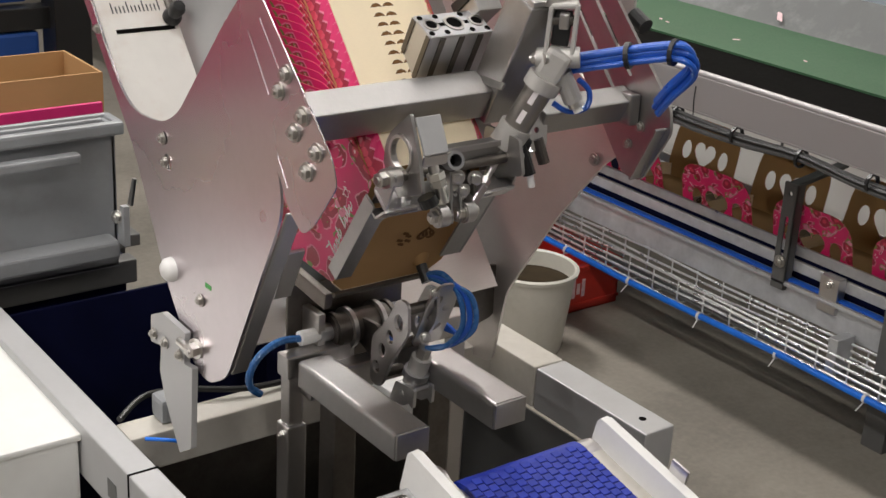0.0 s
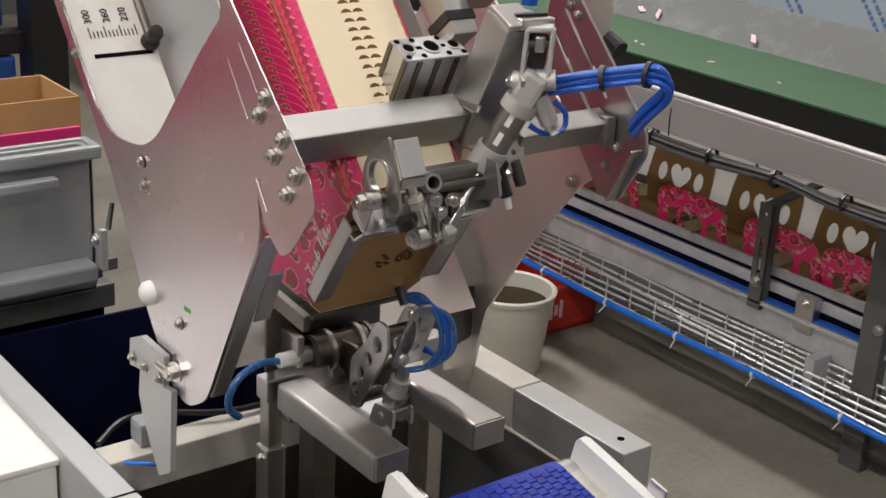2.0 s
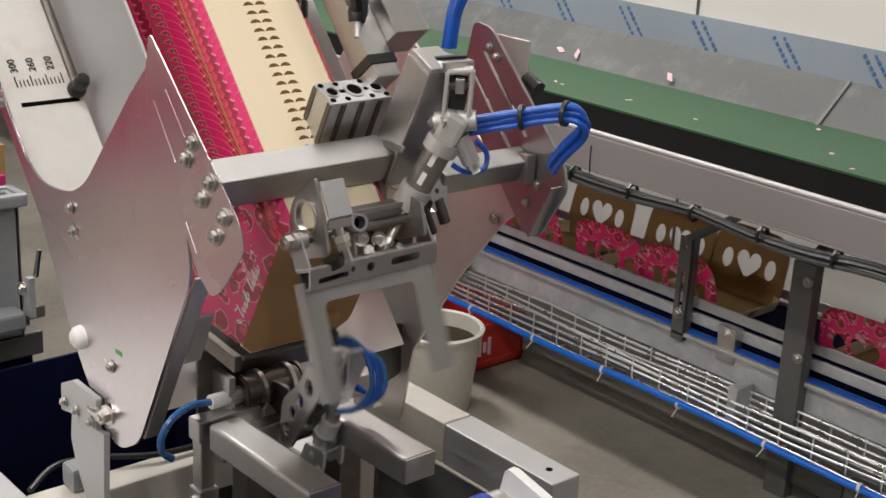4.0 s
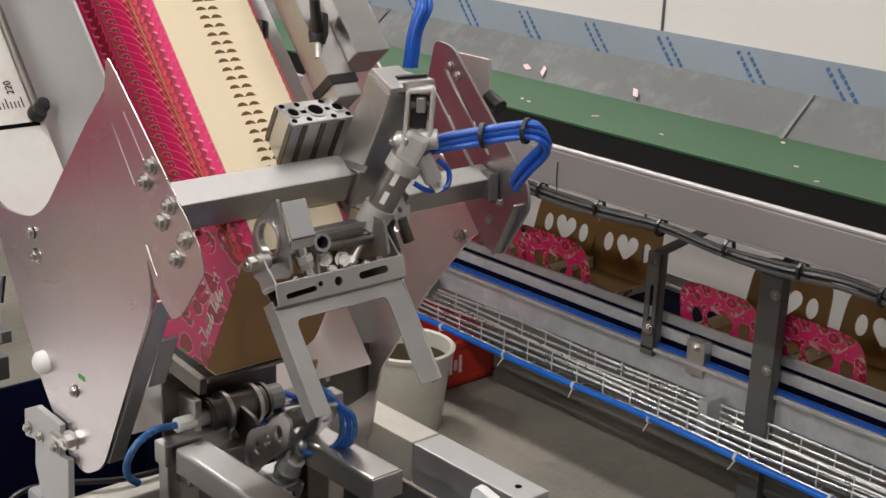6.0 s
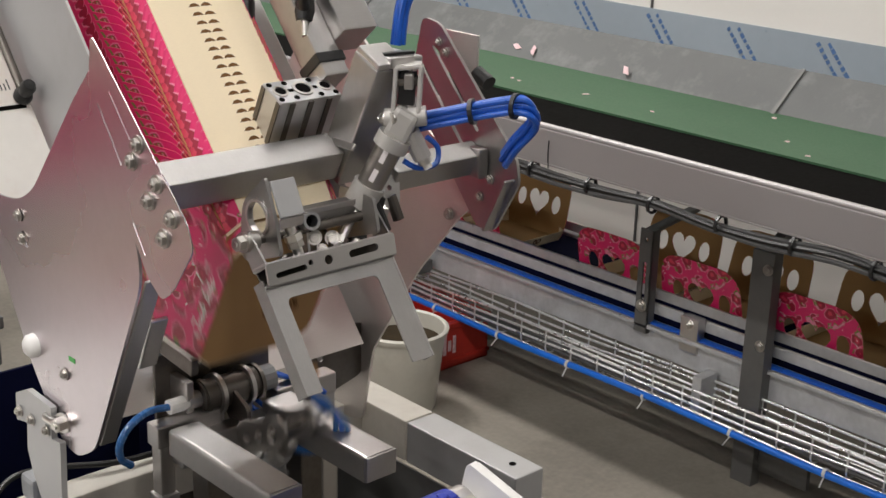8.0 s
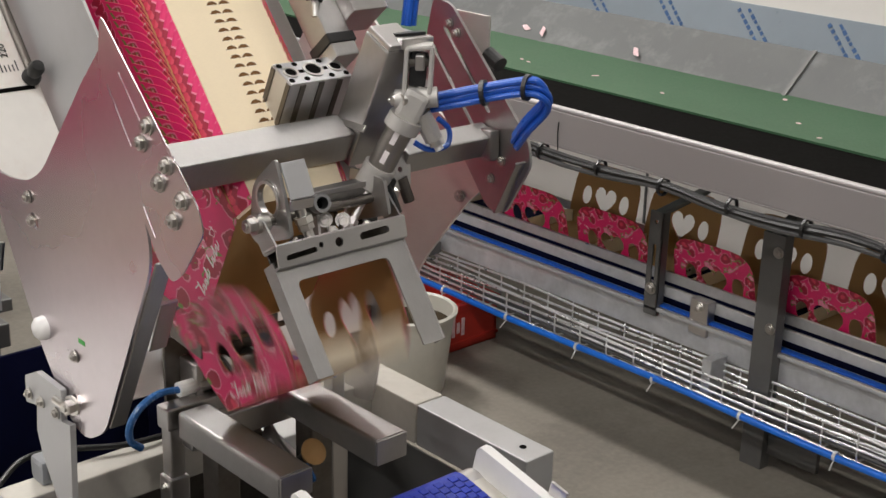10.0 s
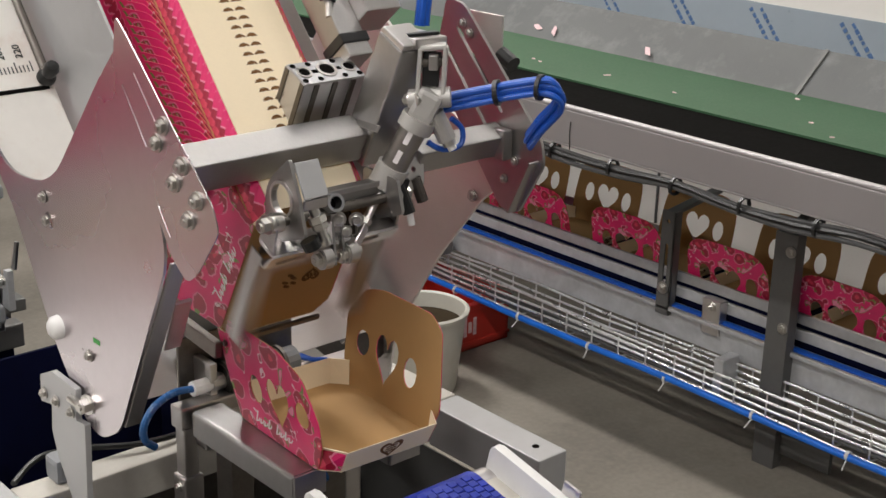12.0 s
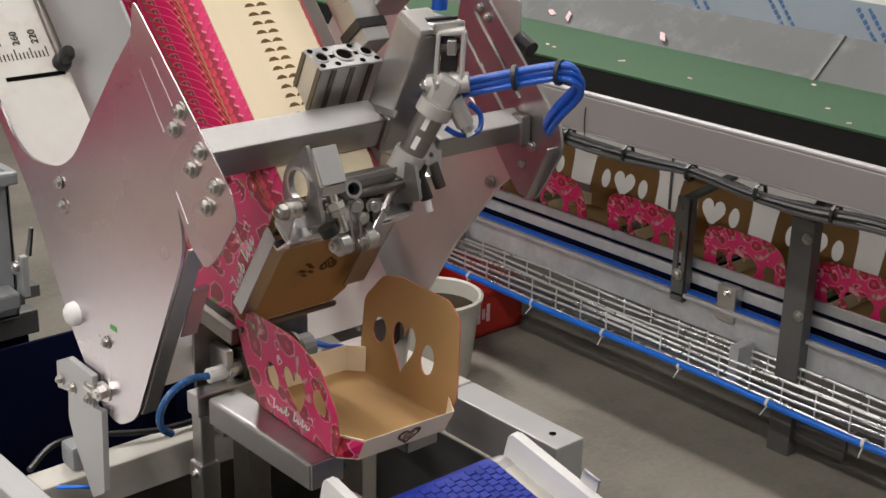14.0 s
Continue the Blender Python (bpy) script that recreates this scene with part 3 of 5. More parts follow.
def magazine_frame():
    # rails that carry the stack
    base = V(0, 0.324, 0.99) + 0.012 * V(0, 0.43, -0.9)
    for x in (0.115, 0.235):
        part("stack_rail", bar(V(x, 0, 0) + base + AX * 0.02, V(x, 0, 0) + base + AX * 0.85, 0.02, 0.012, 0.002, None, (1, 0, 0)), STEEL, machine)
    part("stack_lip", bar((0.100, 0.334, 0.966), (0.262, 0.334, 0.966), 0.006, 0.008, 0.002, None, (0, -0.43, 0.9)), DARKSTEEL, machine, "lip under the stack")
    part("lip_bracket", bar((0.10, 0.345, 0.952), (0.10, 0.44, 0.962), 0.012, 0.024, 0.002), DARKSTEEL, machine)
    # channel wall on the scale side
    q = V(0.02, 0.36, 1.16)
    # Pale beam grey paints in the light that falls on this wall.
    part("channel_wall", box(-0.002, 0.002, -0.10, 0.10, 0.03, 0.70, 0, None, along(q + V(-0.012, 0, 0), q + V(-0.012, 0, 0) + AX, (0, -0.756, 0.654))), BEAMTOP, machine, "channel wall beside the stack")
    sp = V(0.0, 0.50, 1.225)
    fr = along(sp, sp + AX, (0, -0.756, 0.654))
    plate = part("scale_plate", box(0.004, 0.113, -0.012, -0.008, -0.08, 0.40, 0.002, None, fr), SCALEPAINT, machine, "stained pale plate with a printed ruler")
    tick = None
    for k in range(13):
        tick = box(0.0905 - k * 0.0055, 0.092 - k * 0.0055, -0.0079, -0.0072, 0.125, 0.141 if k % 4 == 0 else 0.135, 0, tick, fr)
    part("ruler_marks", tick, BLACKPL, plate, "black ruler marks")
    for k, word in enumerate(("300", "260", "220")):
        cu = bpy.data.curves.new("digits", "FONT")
        cu.body, cu.size, cu.align_x = word, 0.0145, "LEFT"
        cu.extrude = 0.0003
        ob = new("ruler_digits", cu)
        dg = bpy.context.evaluated_depsgraph_get()
        me = bpy.data.meshes.new_from_object(ob.evaluated_get(dg))
        bpy.data.objects.remove(ob)
        bm = bmesh.new()
        bm.from_mesh(me)
        bm.transform(fr @ Matrix.Translation((0.084 - k * 0.026, -0.0066, 0.146)) @ Matrix(((0, 1, 0, 0), (0, 0, 1, 0), (1, 0, 0, 0), (0, 0, 0, 1))))
        part("ruler_digits", bm, BLACKPL, plate, "black ruler figures " + word)
    # Black strip on the uncut plate stands for the slot's dark inside.
    part("slot_shade", box(0.012, 0.095, -0.0078, -0.0070, 0.095, 0.101, 0, None, fr), BLACK, plate)
    k = fr @ V(0.014, -0.004, 0.11)
    n = V(0, -0.756, 0.654)
    part("clamp_knob", lathe([(0, 0.034), (0.008, 0.033), (0.011, 0.026), (0.009, 0.012), (0.013, 0.006), (0.013, 0)], 16, None, along(k, k + n)), BLACKPL, machine, "black clamp knob", True)
    part("clamp_rod", rod(k + V(0, 0, 0.01), k + AX * 0.25 + V(0, 0, 0.01), 0.006), DARKSTEEL, machine)


magazine_frame()


def front_frame():
    up = BX
    # cross tube, mitred into a riser
    part("cross_tube", bar((-0.112, 0.262, 1.245), (0.272, 0.262, 1.245), 0.045, 0.045, 0.003, None, (0, -0.43, 0.9)), TUBE, machine, "square cross tube")
    part("weld_seam", bar((0.268, 0.235, 1.262), (0.274, 0.235, 1.27), 0.046, 0.004, 0.001, None, (1, 0, 0)), CHROME, machine)
    p = V(0.297, 0.262, 1.235)
    part("riser_tube", bar(p - up * 0.02, p + up * 0.165, 0.05, 0.05, 0.003, None, (1, 0, 0)), TUBE, machine, "square riser tube")
    part("riser_cap", bar(p + up * 0.165, p + up * 0.174, 0.047, 0.047, 0.003, None, (1, 0, 0)), STEEL, machine)
    part("cross_tube", bar((0.322, 0.205, 1.222), (0.485, 0.205, 1.222), 0.035, 0.035, 0.003, None, (0, -0.43, 0.9)), TUBE, machine, "short square cross tube")
    part("end_block", box(0.468, 0.486, 0.178, 0.220, 1.196, 1.240, 0.004), TUBE, machine)
    # compact cylinder standing on the stack
    c = V(0.242, 0.335, 1.232)
    fr = along(c, c + up, (1, 0, 0))
    cyl = part("compact_cylinder", box(-0.023, 0.023, -0.050, 0.050, 0, 0.115, 0.003, None, fr), ALU, machine, "grooved aluminium compact air cylinder")
    # Dark strips laid on the body stand for shade in its grooves.
    for dx in (-0.0235, 0.0235):
        for dy in (-0.03, 0.0, 0.03):
            part("groove_shade", box(dx - 0.0012, dx + 0.0012, dy - 0.004, dy + 0.004, 0.004, 0.112, 0, None, fr), DARKSTEEL, cyl)
    for dy in (-0.018, 0.018):
        part("groove_shade", box(dy - 0.004, dy + 0.004, -0.0512, -0.0492, 0.004, 0.112, 0, None, fr), DARKSTEEL, cyl)
    # Black discs and bars stand for shade in bores, holes and cut-outs.
    for dy, r in ((-0.036, 0.011), (0.0, 0.015), (0.036, 0.011)):
        a = fr @ V(0, dy, 0.1148)
        part("bore", ring(a, a + up * 0.002, r, r * 0.72), CHROME, cyl)
        part("bore_shade", rod(a - up * 0.001, a + up * 0.0008, r * 0.72), BLACK, cyl)
    for dx in (-0.016, 0.016):
        for dy in (-0.044, -0.020, 0.020, 0.044):
            e = fr @ V(dx, dy, 0.1145)
            part("screw_hole_shade", rod(e, e + up * 0.0012, 0.0042, None, 10), BLACK, cyl)
    for dy in (-0.019, 0.019):
        e = fr @ V(0, dy, 0.1145)
        part("cutout_shade", bar(e - V(0.004, 0, 0), e + V(0.004, 0, 0), 0.006, 0.0022, 0, None, up), BLACK, cyl)
    # upper clamp tube and levers
    q = V(0.30, 0.30, 1.335)
    part("clamp_tube", bar(q, q + AX * 0.26, 0.045, 0.04, 0.003, None, (1, 0, 0)), TUBE, machine, "square clamp tube")
    part("clamp_collar", bar(q + AX * 0.02, q + AX * 0.035, 0.05, 0.046, 0.002, None, (1, 0, 0)), BLACKPL, machine)
    part("clamp_block", bar(q + V(0.05, 0.02, 0.05), q + V(0.05, 0.02, 0.05) + AX * 0.16, 0.06, 0.06, 0.003, None, (1, 0, 0)), STEEL, machine)
    for o, l1 in ((V(0.272, 0.46, 1.40), V(0.0, 0.0, -0.075)), (V(0.29, 0.345, 1.425), V(-0.03, -0.03, 0.055))):
        lv = part("clamp_lever", rod(o, o + l1, 0.009, None, 12, 0.007), BLACKPL, machine, "black clamp lever", True)
        part("lever_hub", lathe([(0, 0.03), (0.012, 0.028), (0.014, 0.0), (0.011, -0.012), (0, -0.012)], 14, None, along(o, o + V(0.1, 0.1, 0.3))), BLACKPL, lv, "", True)
        part("lever_stud", rod(o, o - V(0.01, 0.015, 0.03), 0.005), CHROME, lv)
    # stack side strips with cardboard edge behind
    part("edge_strip", bar(V(0.280, 0.262, 1.18), V(0.280, 0.262, 1.18) + AX * 0.6, 0.004, 0.05, 0.001, None, (1, 0, 0)), STEEL, machine)


front_frame()


def gate_and_cylinder():
    piv = V(0.183, 0.188, 1.180)
    # fixed yoke: a tapered flank with a large hole, bent into a front tab coloured paler as if lit
    flank = [(0.184, 1.259), (0.163, 1.210), (0.151, 1.166), (0.225, 1.139), (0.240, 1.148), (0.232, 1.219)]
    yp = part("yoke_plate", side_plate(round_corner(flank, [0.004, 0, 0.008, 0.01, 0.012, 0.02]), [circle(0.199, 1.204, 0.020, 0.026, 22)], 0.107, 0.005), TUBE, machine, "tapered yoke flank with a large round hole")
    part("hole_bush", ring((0.105, 0.199, 1.204), (0.114, 0.199, 1.204), 0.0245, 0.0205, None, 28), STEEL, yp, "", True)
    part("yoke_face", bar((0.1305, 0.1805, 1.254), (0.1305, 0.1585, 1.212), 0.036, 0.004, 0.0012, None, (0, -0.88, 0.46)), BEAMTOP, yp, "bent tab of the yoke, paler grey for its lit face")
    part("yoke_lip", bar((0.1305, 0.1595, 1.211), (0.1305, 0.1630, 1.197), 0.036, 0.004, 0.0012, None, (0, -1, 0)), STEEL, yp)
    part("yoke_plate", side_plate(round_corner([(y, min(z, 1.212)) for y, z in flank], 0.006), [circle(0.199, 1.185, 0.010)], 0.262, 0.005), TUBE, machine)
    part("yoke_beam", box(0.150, 0.262, 0.194, 0.214, 1.178, 1.202, 0.003), TUBE, machine, "folded beam of the yoke")
    part("beam_edge", box(0.150, 0.262, 0.1905, 0.194, 1.196, 1.2035, 0.001), STEEL, machine)
    part("yoke_tube", ring((0.174, 0.205, 1.183), (0.168, 0.168, 1.196), 0.0120, 0.0082, None, 20), ALU, machine, "short tube with an open end", True)
    # Black disc stands for the shade deep in the tube.
    part("tube_shade", rod((0.1718, 0.192, 1.1876), (0.1706, 0.184, 1.1905), 0.0081), BLACK, machine)
    ad = V(0.010, -0.010, -0.042).normalized()
    n0 = V(0.135, 0.166, 1.186)
    part("adjuster_nut", rod(n0, n0 + ad * 0.009, 0.0118, None, 6), CHROME, machine, "large lock nut")
    part("adjuster_nut", rod(n0 + ad * 0.010, n0 + ad * 0.018, 0.0105, None, 6), BOLT, machine)
    part("adjuster_screw", rod(n0 - ad * 0.02, n0 + ad * 0.040, 0.0068, None, 16), CHROME, machine, "", True)
    part("rubber_buffer", rod(n0 + ad * 0.028 - V(0.022, 0, 0), n0 + ad * 0.040 - V(0.020, 0, 0), 0.012), BLACKPL, machine, "black rubber buffer")
    for x, way in ((0.078, -1), (0.290, 1)):
        pb = part("pivot_bolt", hexbolt((x, piv.y, piv.z), (way, -0.15, 0.05), 0.0095, None, 1.1), CHROME, machine, "bright pivot bolt")
        part("pivot_collar", ring((x - way * 0.002, piv.y, piv.z), (x - way * 0.018, piv.y, piv.z), 0.0125, 0.006), CHROME, pb, "", True)
    part("hinge_bar", rod((0.090, piv.y, piv.z), (0.276, piv.y, piv.z), 0.0065), DARKSTEEL, machine)
    # linkage between the piston rod and the gate
    e1, e2 = V(0.158, 0.180, 1.121), V(0.199, 0.180, 1.120)
    for e in (e1, e2):
        eye = part("rod_eye", ring(e - V(0.007, 0, 0), e + V(0.007, 0, 0), 0.0145, 0.0065), STEEL, machine, "rod eye with a bright bolt", True)
        part("eye_bolt", hexbolt(e - V(0.007, 0, 0), (-1, -0.1, 0), 0.0085, None, 0.8), CHROME, eye)
        part("eye_pin", rod(e - V(0.012, 0, 0), e + V(0.016, 0, 0), 0.0062), CHROME, eye)
    for x in (0.170, 0.184):
        part("link_plate", side_plate(round_corner([(0.172, 1.109), (0.188, 1.107), (0.200, 1.180), (0.184, 1.184)], 0.006), [circle(0.186, 1.144, 0.004)], x, 0.0035), TUBE, machine, "steel link plate")
    part("link_bracket", side_plate(round_corner([(0.174, 1.106), (0.190, 1.104), (0.212, 1.158), (0.204, 1.174), (0.182, 1.160)], 0.006), [circle(0.193, 1.146, 0.006)], 0.208, 0.004), DARKSTEEL, machine, "dark bent bracket")
    for x, y, z, r in ((0.182, 0.182, 1.168, 0.0075), (0.192, 0.180, 1.150, 0.006), (0.214, 0.186, 1.160, 0.0075)):
        part("link_nut", hexbolt((x, y, z), (-0.5, -0.85, 0.1), r), CHROME, machine)
    part("black_bumper", rod((0.285, 0.250, 1.128), (0.292, 0.226, 1.136), 0.017), BLACKPL, machine, "round black bumper")
    # air cylinder from the riser to the gate
    a, b, c = V(0.312, 0.158, 1.312), V(0.276, 0.200, 1.200), V(0.206, 0.182, 1.128)
    side = V(0.70, -0.68, 0.10).normalized()
    top = V(0.318, 0.160, 1.378)
    fwd = V(-0.62, -0.76, 0.2).normalized()
    cl = part("clevis", bar(top - side * 0.017, top + side * 0.017, 0.026, 0.007, 0.003), CASTALU, machine, "forked clevis")
    for s in (-1, 1):
        part("clevis_cheek", bar(top + side * 0.0160 * s, a + side * 0.0165 * s + V(0, 0, -0.006), 0.026, 0.006, 0.002, None, side), CASTALU, cl)
    # Black filler makes the inside of the fork dark.
    part("clevis_filler", bar(top - V(0, 0, 0.006) - fwd * 0.004, a + V(0, 0, 0.016) - fwd * 0.004, 0.014, 0.022, 0.002, None, side), BLACKPL, cl, "black filler in the fork")
    part("tongue_block", bar(top + fwd * 0.012 - V(0, 0, 0.010), top + fwd * 0.012 - V(0, 0, 0.030), 0.013, 0.012, 0.002, None, side), STEEL, cl)
    part("clevis_pin", rod(top - side * 0.014 + V(0, 0, -0.02), top + side * 0.014 + V(0, 0, -0.02), 0.007), DARKSTEEL, cl)
    part("clevis_mount", bar(top + V(0.004, 0.07, 0.004), top + V(0.0, 0.004, 0.004), 0.052, 0.014, 0.003), STEEL, cl)
    part("mount_band", bar(top + V(0.002, 0.03, 0.013), top + V(0.0, 0.018, 0.013), 0.046, 0.004, 0.001), BLACKPL, cl)
    d = (b - a).normalized()
    cy = part("air_cylinder", rod(a + d * 0.03, b - d * 0.02, 0.0182, None, 24), BARREL, machine, "round air cylinder with white labels", True)
    part("end_cap", bar(a - d * 0.012, a + d * 0.030, 0.034, 0.034, 0.007), CASTALU, cy, "cast end cap")
    part("cap_ear", rod(a - side * 0.027, a + side * 0.027, 0.0135, None, 20), CASTALU, cy, "round pivot ears", True)
    part("ear_bolt", hexbolt(a - side * 0.027, -side, 0.0075), CHROME, cy)
    part("cap_collar", rod(a + d * 0.028, a + d * 0.046, 0.0235, None, 24), CASTALU, cy, "", True)
    part("end_cap", rod(b - d * 0.022, b + d * 0.010, 0.0220, None, 24), CASTALU, cy, "", True)
    part("neck", rod(b + d * 0.012, b + d * 0.03, 0.011), CHROME, cy)
    part("piston_rod", rod(b, c, 0.0055), CHROME, cy)
    part("rod_fork", bar(c - (c - b).normalized() * 0.030, c, 0.013, 0.013, 0.002), STEEL, cy)
    part("rod_nut", rod(c - (c - b).normalized() * 0.040, c - (c - b).normalized() * 0.032, 0.0085, None, 6), CHROME, cy)
    part("hose_bracket", sheet(round_corner([(0.0, 0.0), (0.036, 0.006), (0.040, 0.052), (0.006, 0.046)], 0.005), [circle(0.020, 0.030, 0.004)], 0.003, Matrix.Translation((0.292, 0.186, 1.180)) @ Matrix.Rotation(radians(80), 4, "X")), STEEL, machine, "small bright bracket plate")
    for k in (0.45, 0.68):
        m = a.lerp(b, k)
        w = along(m, m + d, (-0.7, -0.7, 0.2))
        part("label", box(-0.0035, 0.0035, 0.0176, 0.0188, -0.009, 0.009, 0, None, w), LOGOWHITE, cy, "small white label")
    part("cross_shaft", rod(a + V(-0.022, 0.004, 0), a + V(0.028, -0.004, 0), 0.008), CHROME, cy)
    fit = a + V(0.020, 0.0, -0.036)
    el = part("elbow_fitting", rod(fit - V(0.012, 0, -0.016), fit + V(0.004, -0.008, -0.020), 0.0125, None, 16), CASTALU, cy, "push-in elbow fitting")
    part("elbow_collar", rod(fit + V(0.004, -0.008, -0.018), fit + V(0.007, -0.012, -0.028), 0.0095), CHROME, el)
    part("elbow_button", rod(fit + V(0.007, -0.012, -0.028), fit + V(0.009, -0.015, -0.034), 0.006), WHITE, el, "white release button")
    v = b + V(0.010, -0.012, -0.004)
    part("valve_body", bar(b + V(0.0, -0.004, 0.0), v + V(0.012, -0.004, -0.004), 0.018, 0.018, 0.003), BLACKPL, cy, "black valve body")
    fc = part("flow_valve", rod(v, v + V(0.008, -0.014, -0.04), 0.0085, None, 12), BLACKPL, cy, "black flow control valve")
    part("valve_tip", rod(v + V(0.008, -0.014, -0.04), v + V(0.010, -0.017, -0.056), 0.005), WHITE, fc, "white valve tip")
    part("flow_valve", rod(v + V(0.028, 0.0, 0.002), v + V(0.036, -0.008, -0.03), 0.008, None, 12), DARKSTEEL, cy)
    # blue hose bundle
    for k in range(6):
        o = V(0.004 * (k % 2), 0.002 * k - 0.006, 0.0075 * (k % 3) - 0.0075)
        pts = [V(0.335, 0.165, 1.30) + o, V(0.365, 0.13, 1.312) + o, V(0.40, 0.065, 1.332) + o, V(0.415, 0.043, 1.332) + o * 1.2, V(0.432, 0.045, 1.31) + o, V(0.44, 0.085, 1.272) + o, V(0.455, 0.12, 1.24) + o]
        part("air_hose", hose(pts, 0.0042), HOSE, machine, "blue air hose", True)
    part("hose_tie", ring((0.378, 0.106, 1.32), (0.381, 0.101, 1.321), 0.017, 0.013), BLACKPL, machine)
    part("hose_tie", ring((0.406, 0.056, 1.333), (0.408, 0.051, 1.333), 0.017, 0.013), BLACKPL, machine)
    part("air_hose", hose([fit + V(0.018, 0.0, 0.004), fit + V(0.034, -0.004, -0.012), fit + V(0.028, -0.008, -0.032), fit + V(0.004, 0.0, -0.036), fit + V(-0.012, 0.012, -0.026)], 0.0038), HOSE, machine, "", True)
    part("air_hose", hose([b + V(0.03, 0, 0.0), b + V(0.045, 0.0, 0.03), b + V(0.036, 0.0, 0.07), b + V(0.05, 0.02, 0.10)], 0.003), HOSE, machine, "", True)
    for k in range(4):
        o = V(0.008 * (k % 2), 0.006 * (k // 2), 0)
        part("air_hose", hose([V(0.43, 0.315, 1.37) + o, V(0.44, 0.318, 1.42) + o, V(0.455, 0.318, 1.455) + o * 1.4, V(0.47, 0.34, 1.47) + o], 0.006), HOSE, machine, "blue air hose", True)
    # the swinging gate, built with its pivot at the origin, prongs along minus z
    flat = Matrix(((1, 0, 0, 0), (0, 0, 1, -0.002), (0, 1, 0, 0), (0, 0, 0, 1)))
    fork = [(-0.100, -0.061), (-0.100, -0.206), (-0.078, -0.206), (-0.078, -0.082), (0.067, -0.082), (0.067, -0.206), (0.100, -0.206), (0.100, -0.061)]
    gate = part("swing_gate", sheet(round_corner(fork, [0, 0.002, 0.002, 0.010, 0.010, 0.002, 0.002, 0]), [], 0.003, flat), TUBE, None, "swinging two-pronged steel gate")
    gate.parent = machine
    SPACE[gate] = Matrix()
    for x0, x1 in ((-0.103, -0.100), (0.100, 0.103)):
        part("prong", box(x0, x1, -0.003, 0.020, -0.206, -0.053, 0.001), TUBE, gate, "folded outer flange of a prong")
    fs = sheet(round_corner([(-0.102, 0), (0.102, 0), (0.102, 0.027), (-0.102, 0.027)], 0.003), [slot((-0.086, 0.010), (-0.046, 0.012), 0.0035), circle(-0.008, 0.014, 0.0062), slot((0.030, 0.014), (0.068, 0.015), 0.0050), circle(-0.036, 0.016, 0.0035)], 0.003, Matrix.Translation((0, -0.010, -0.063)) @ Matrix.Rotation(radians(112), 4, "X"))
    part("head_face", fs, STEEL, gate, "slotted front face")
    part("head_shelf", box(-0.102, 0.102, -0.012, 0.001, -0.065, -0.061, 0.001), TUBE, gate)
    part("head_top", bar((0, -0.021, -0.038), (0, 0.010, -0.035), 0.204, 0.003, 0.001), STEEL, gate, "bright top flange")
    part("head_back", box(-0.098, 0.098, 0.008, 0.011, -0.061, -0.036, 0.001), DARKSTEEL, gate)
    for x in (-0.100, 0.097):
        part("hinge_arm", side_plate(round_corner([(-0.020, -0.042), (0.014, -0.040), (0.013, 0.010), (-0.010, 0.012)], 0.006), [circle(0, 0, 0.006)], x, 0.003), TUBE, gate)
    for x in (-0.060, 0.052):
        part("screw", hexbolt((x, -0.006, -0.036), (0, -0.1, 1), 0.0055), CHROME, gate)
    return gate, piv


gate, gate_pivot = gate_and_cylinder()


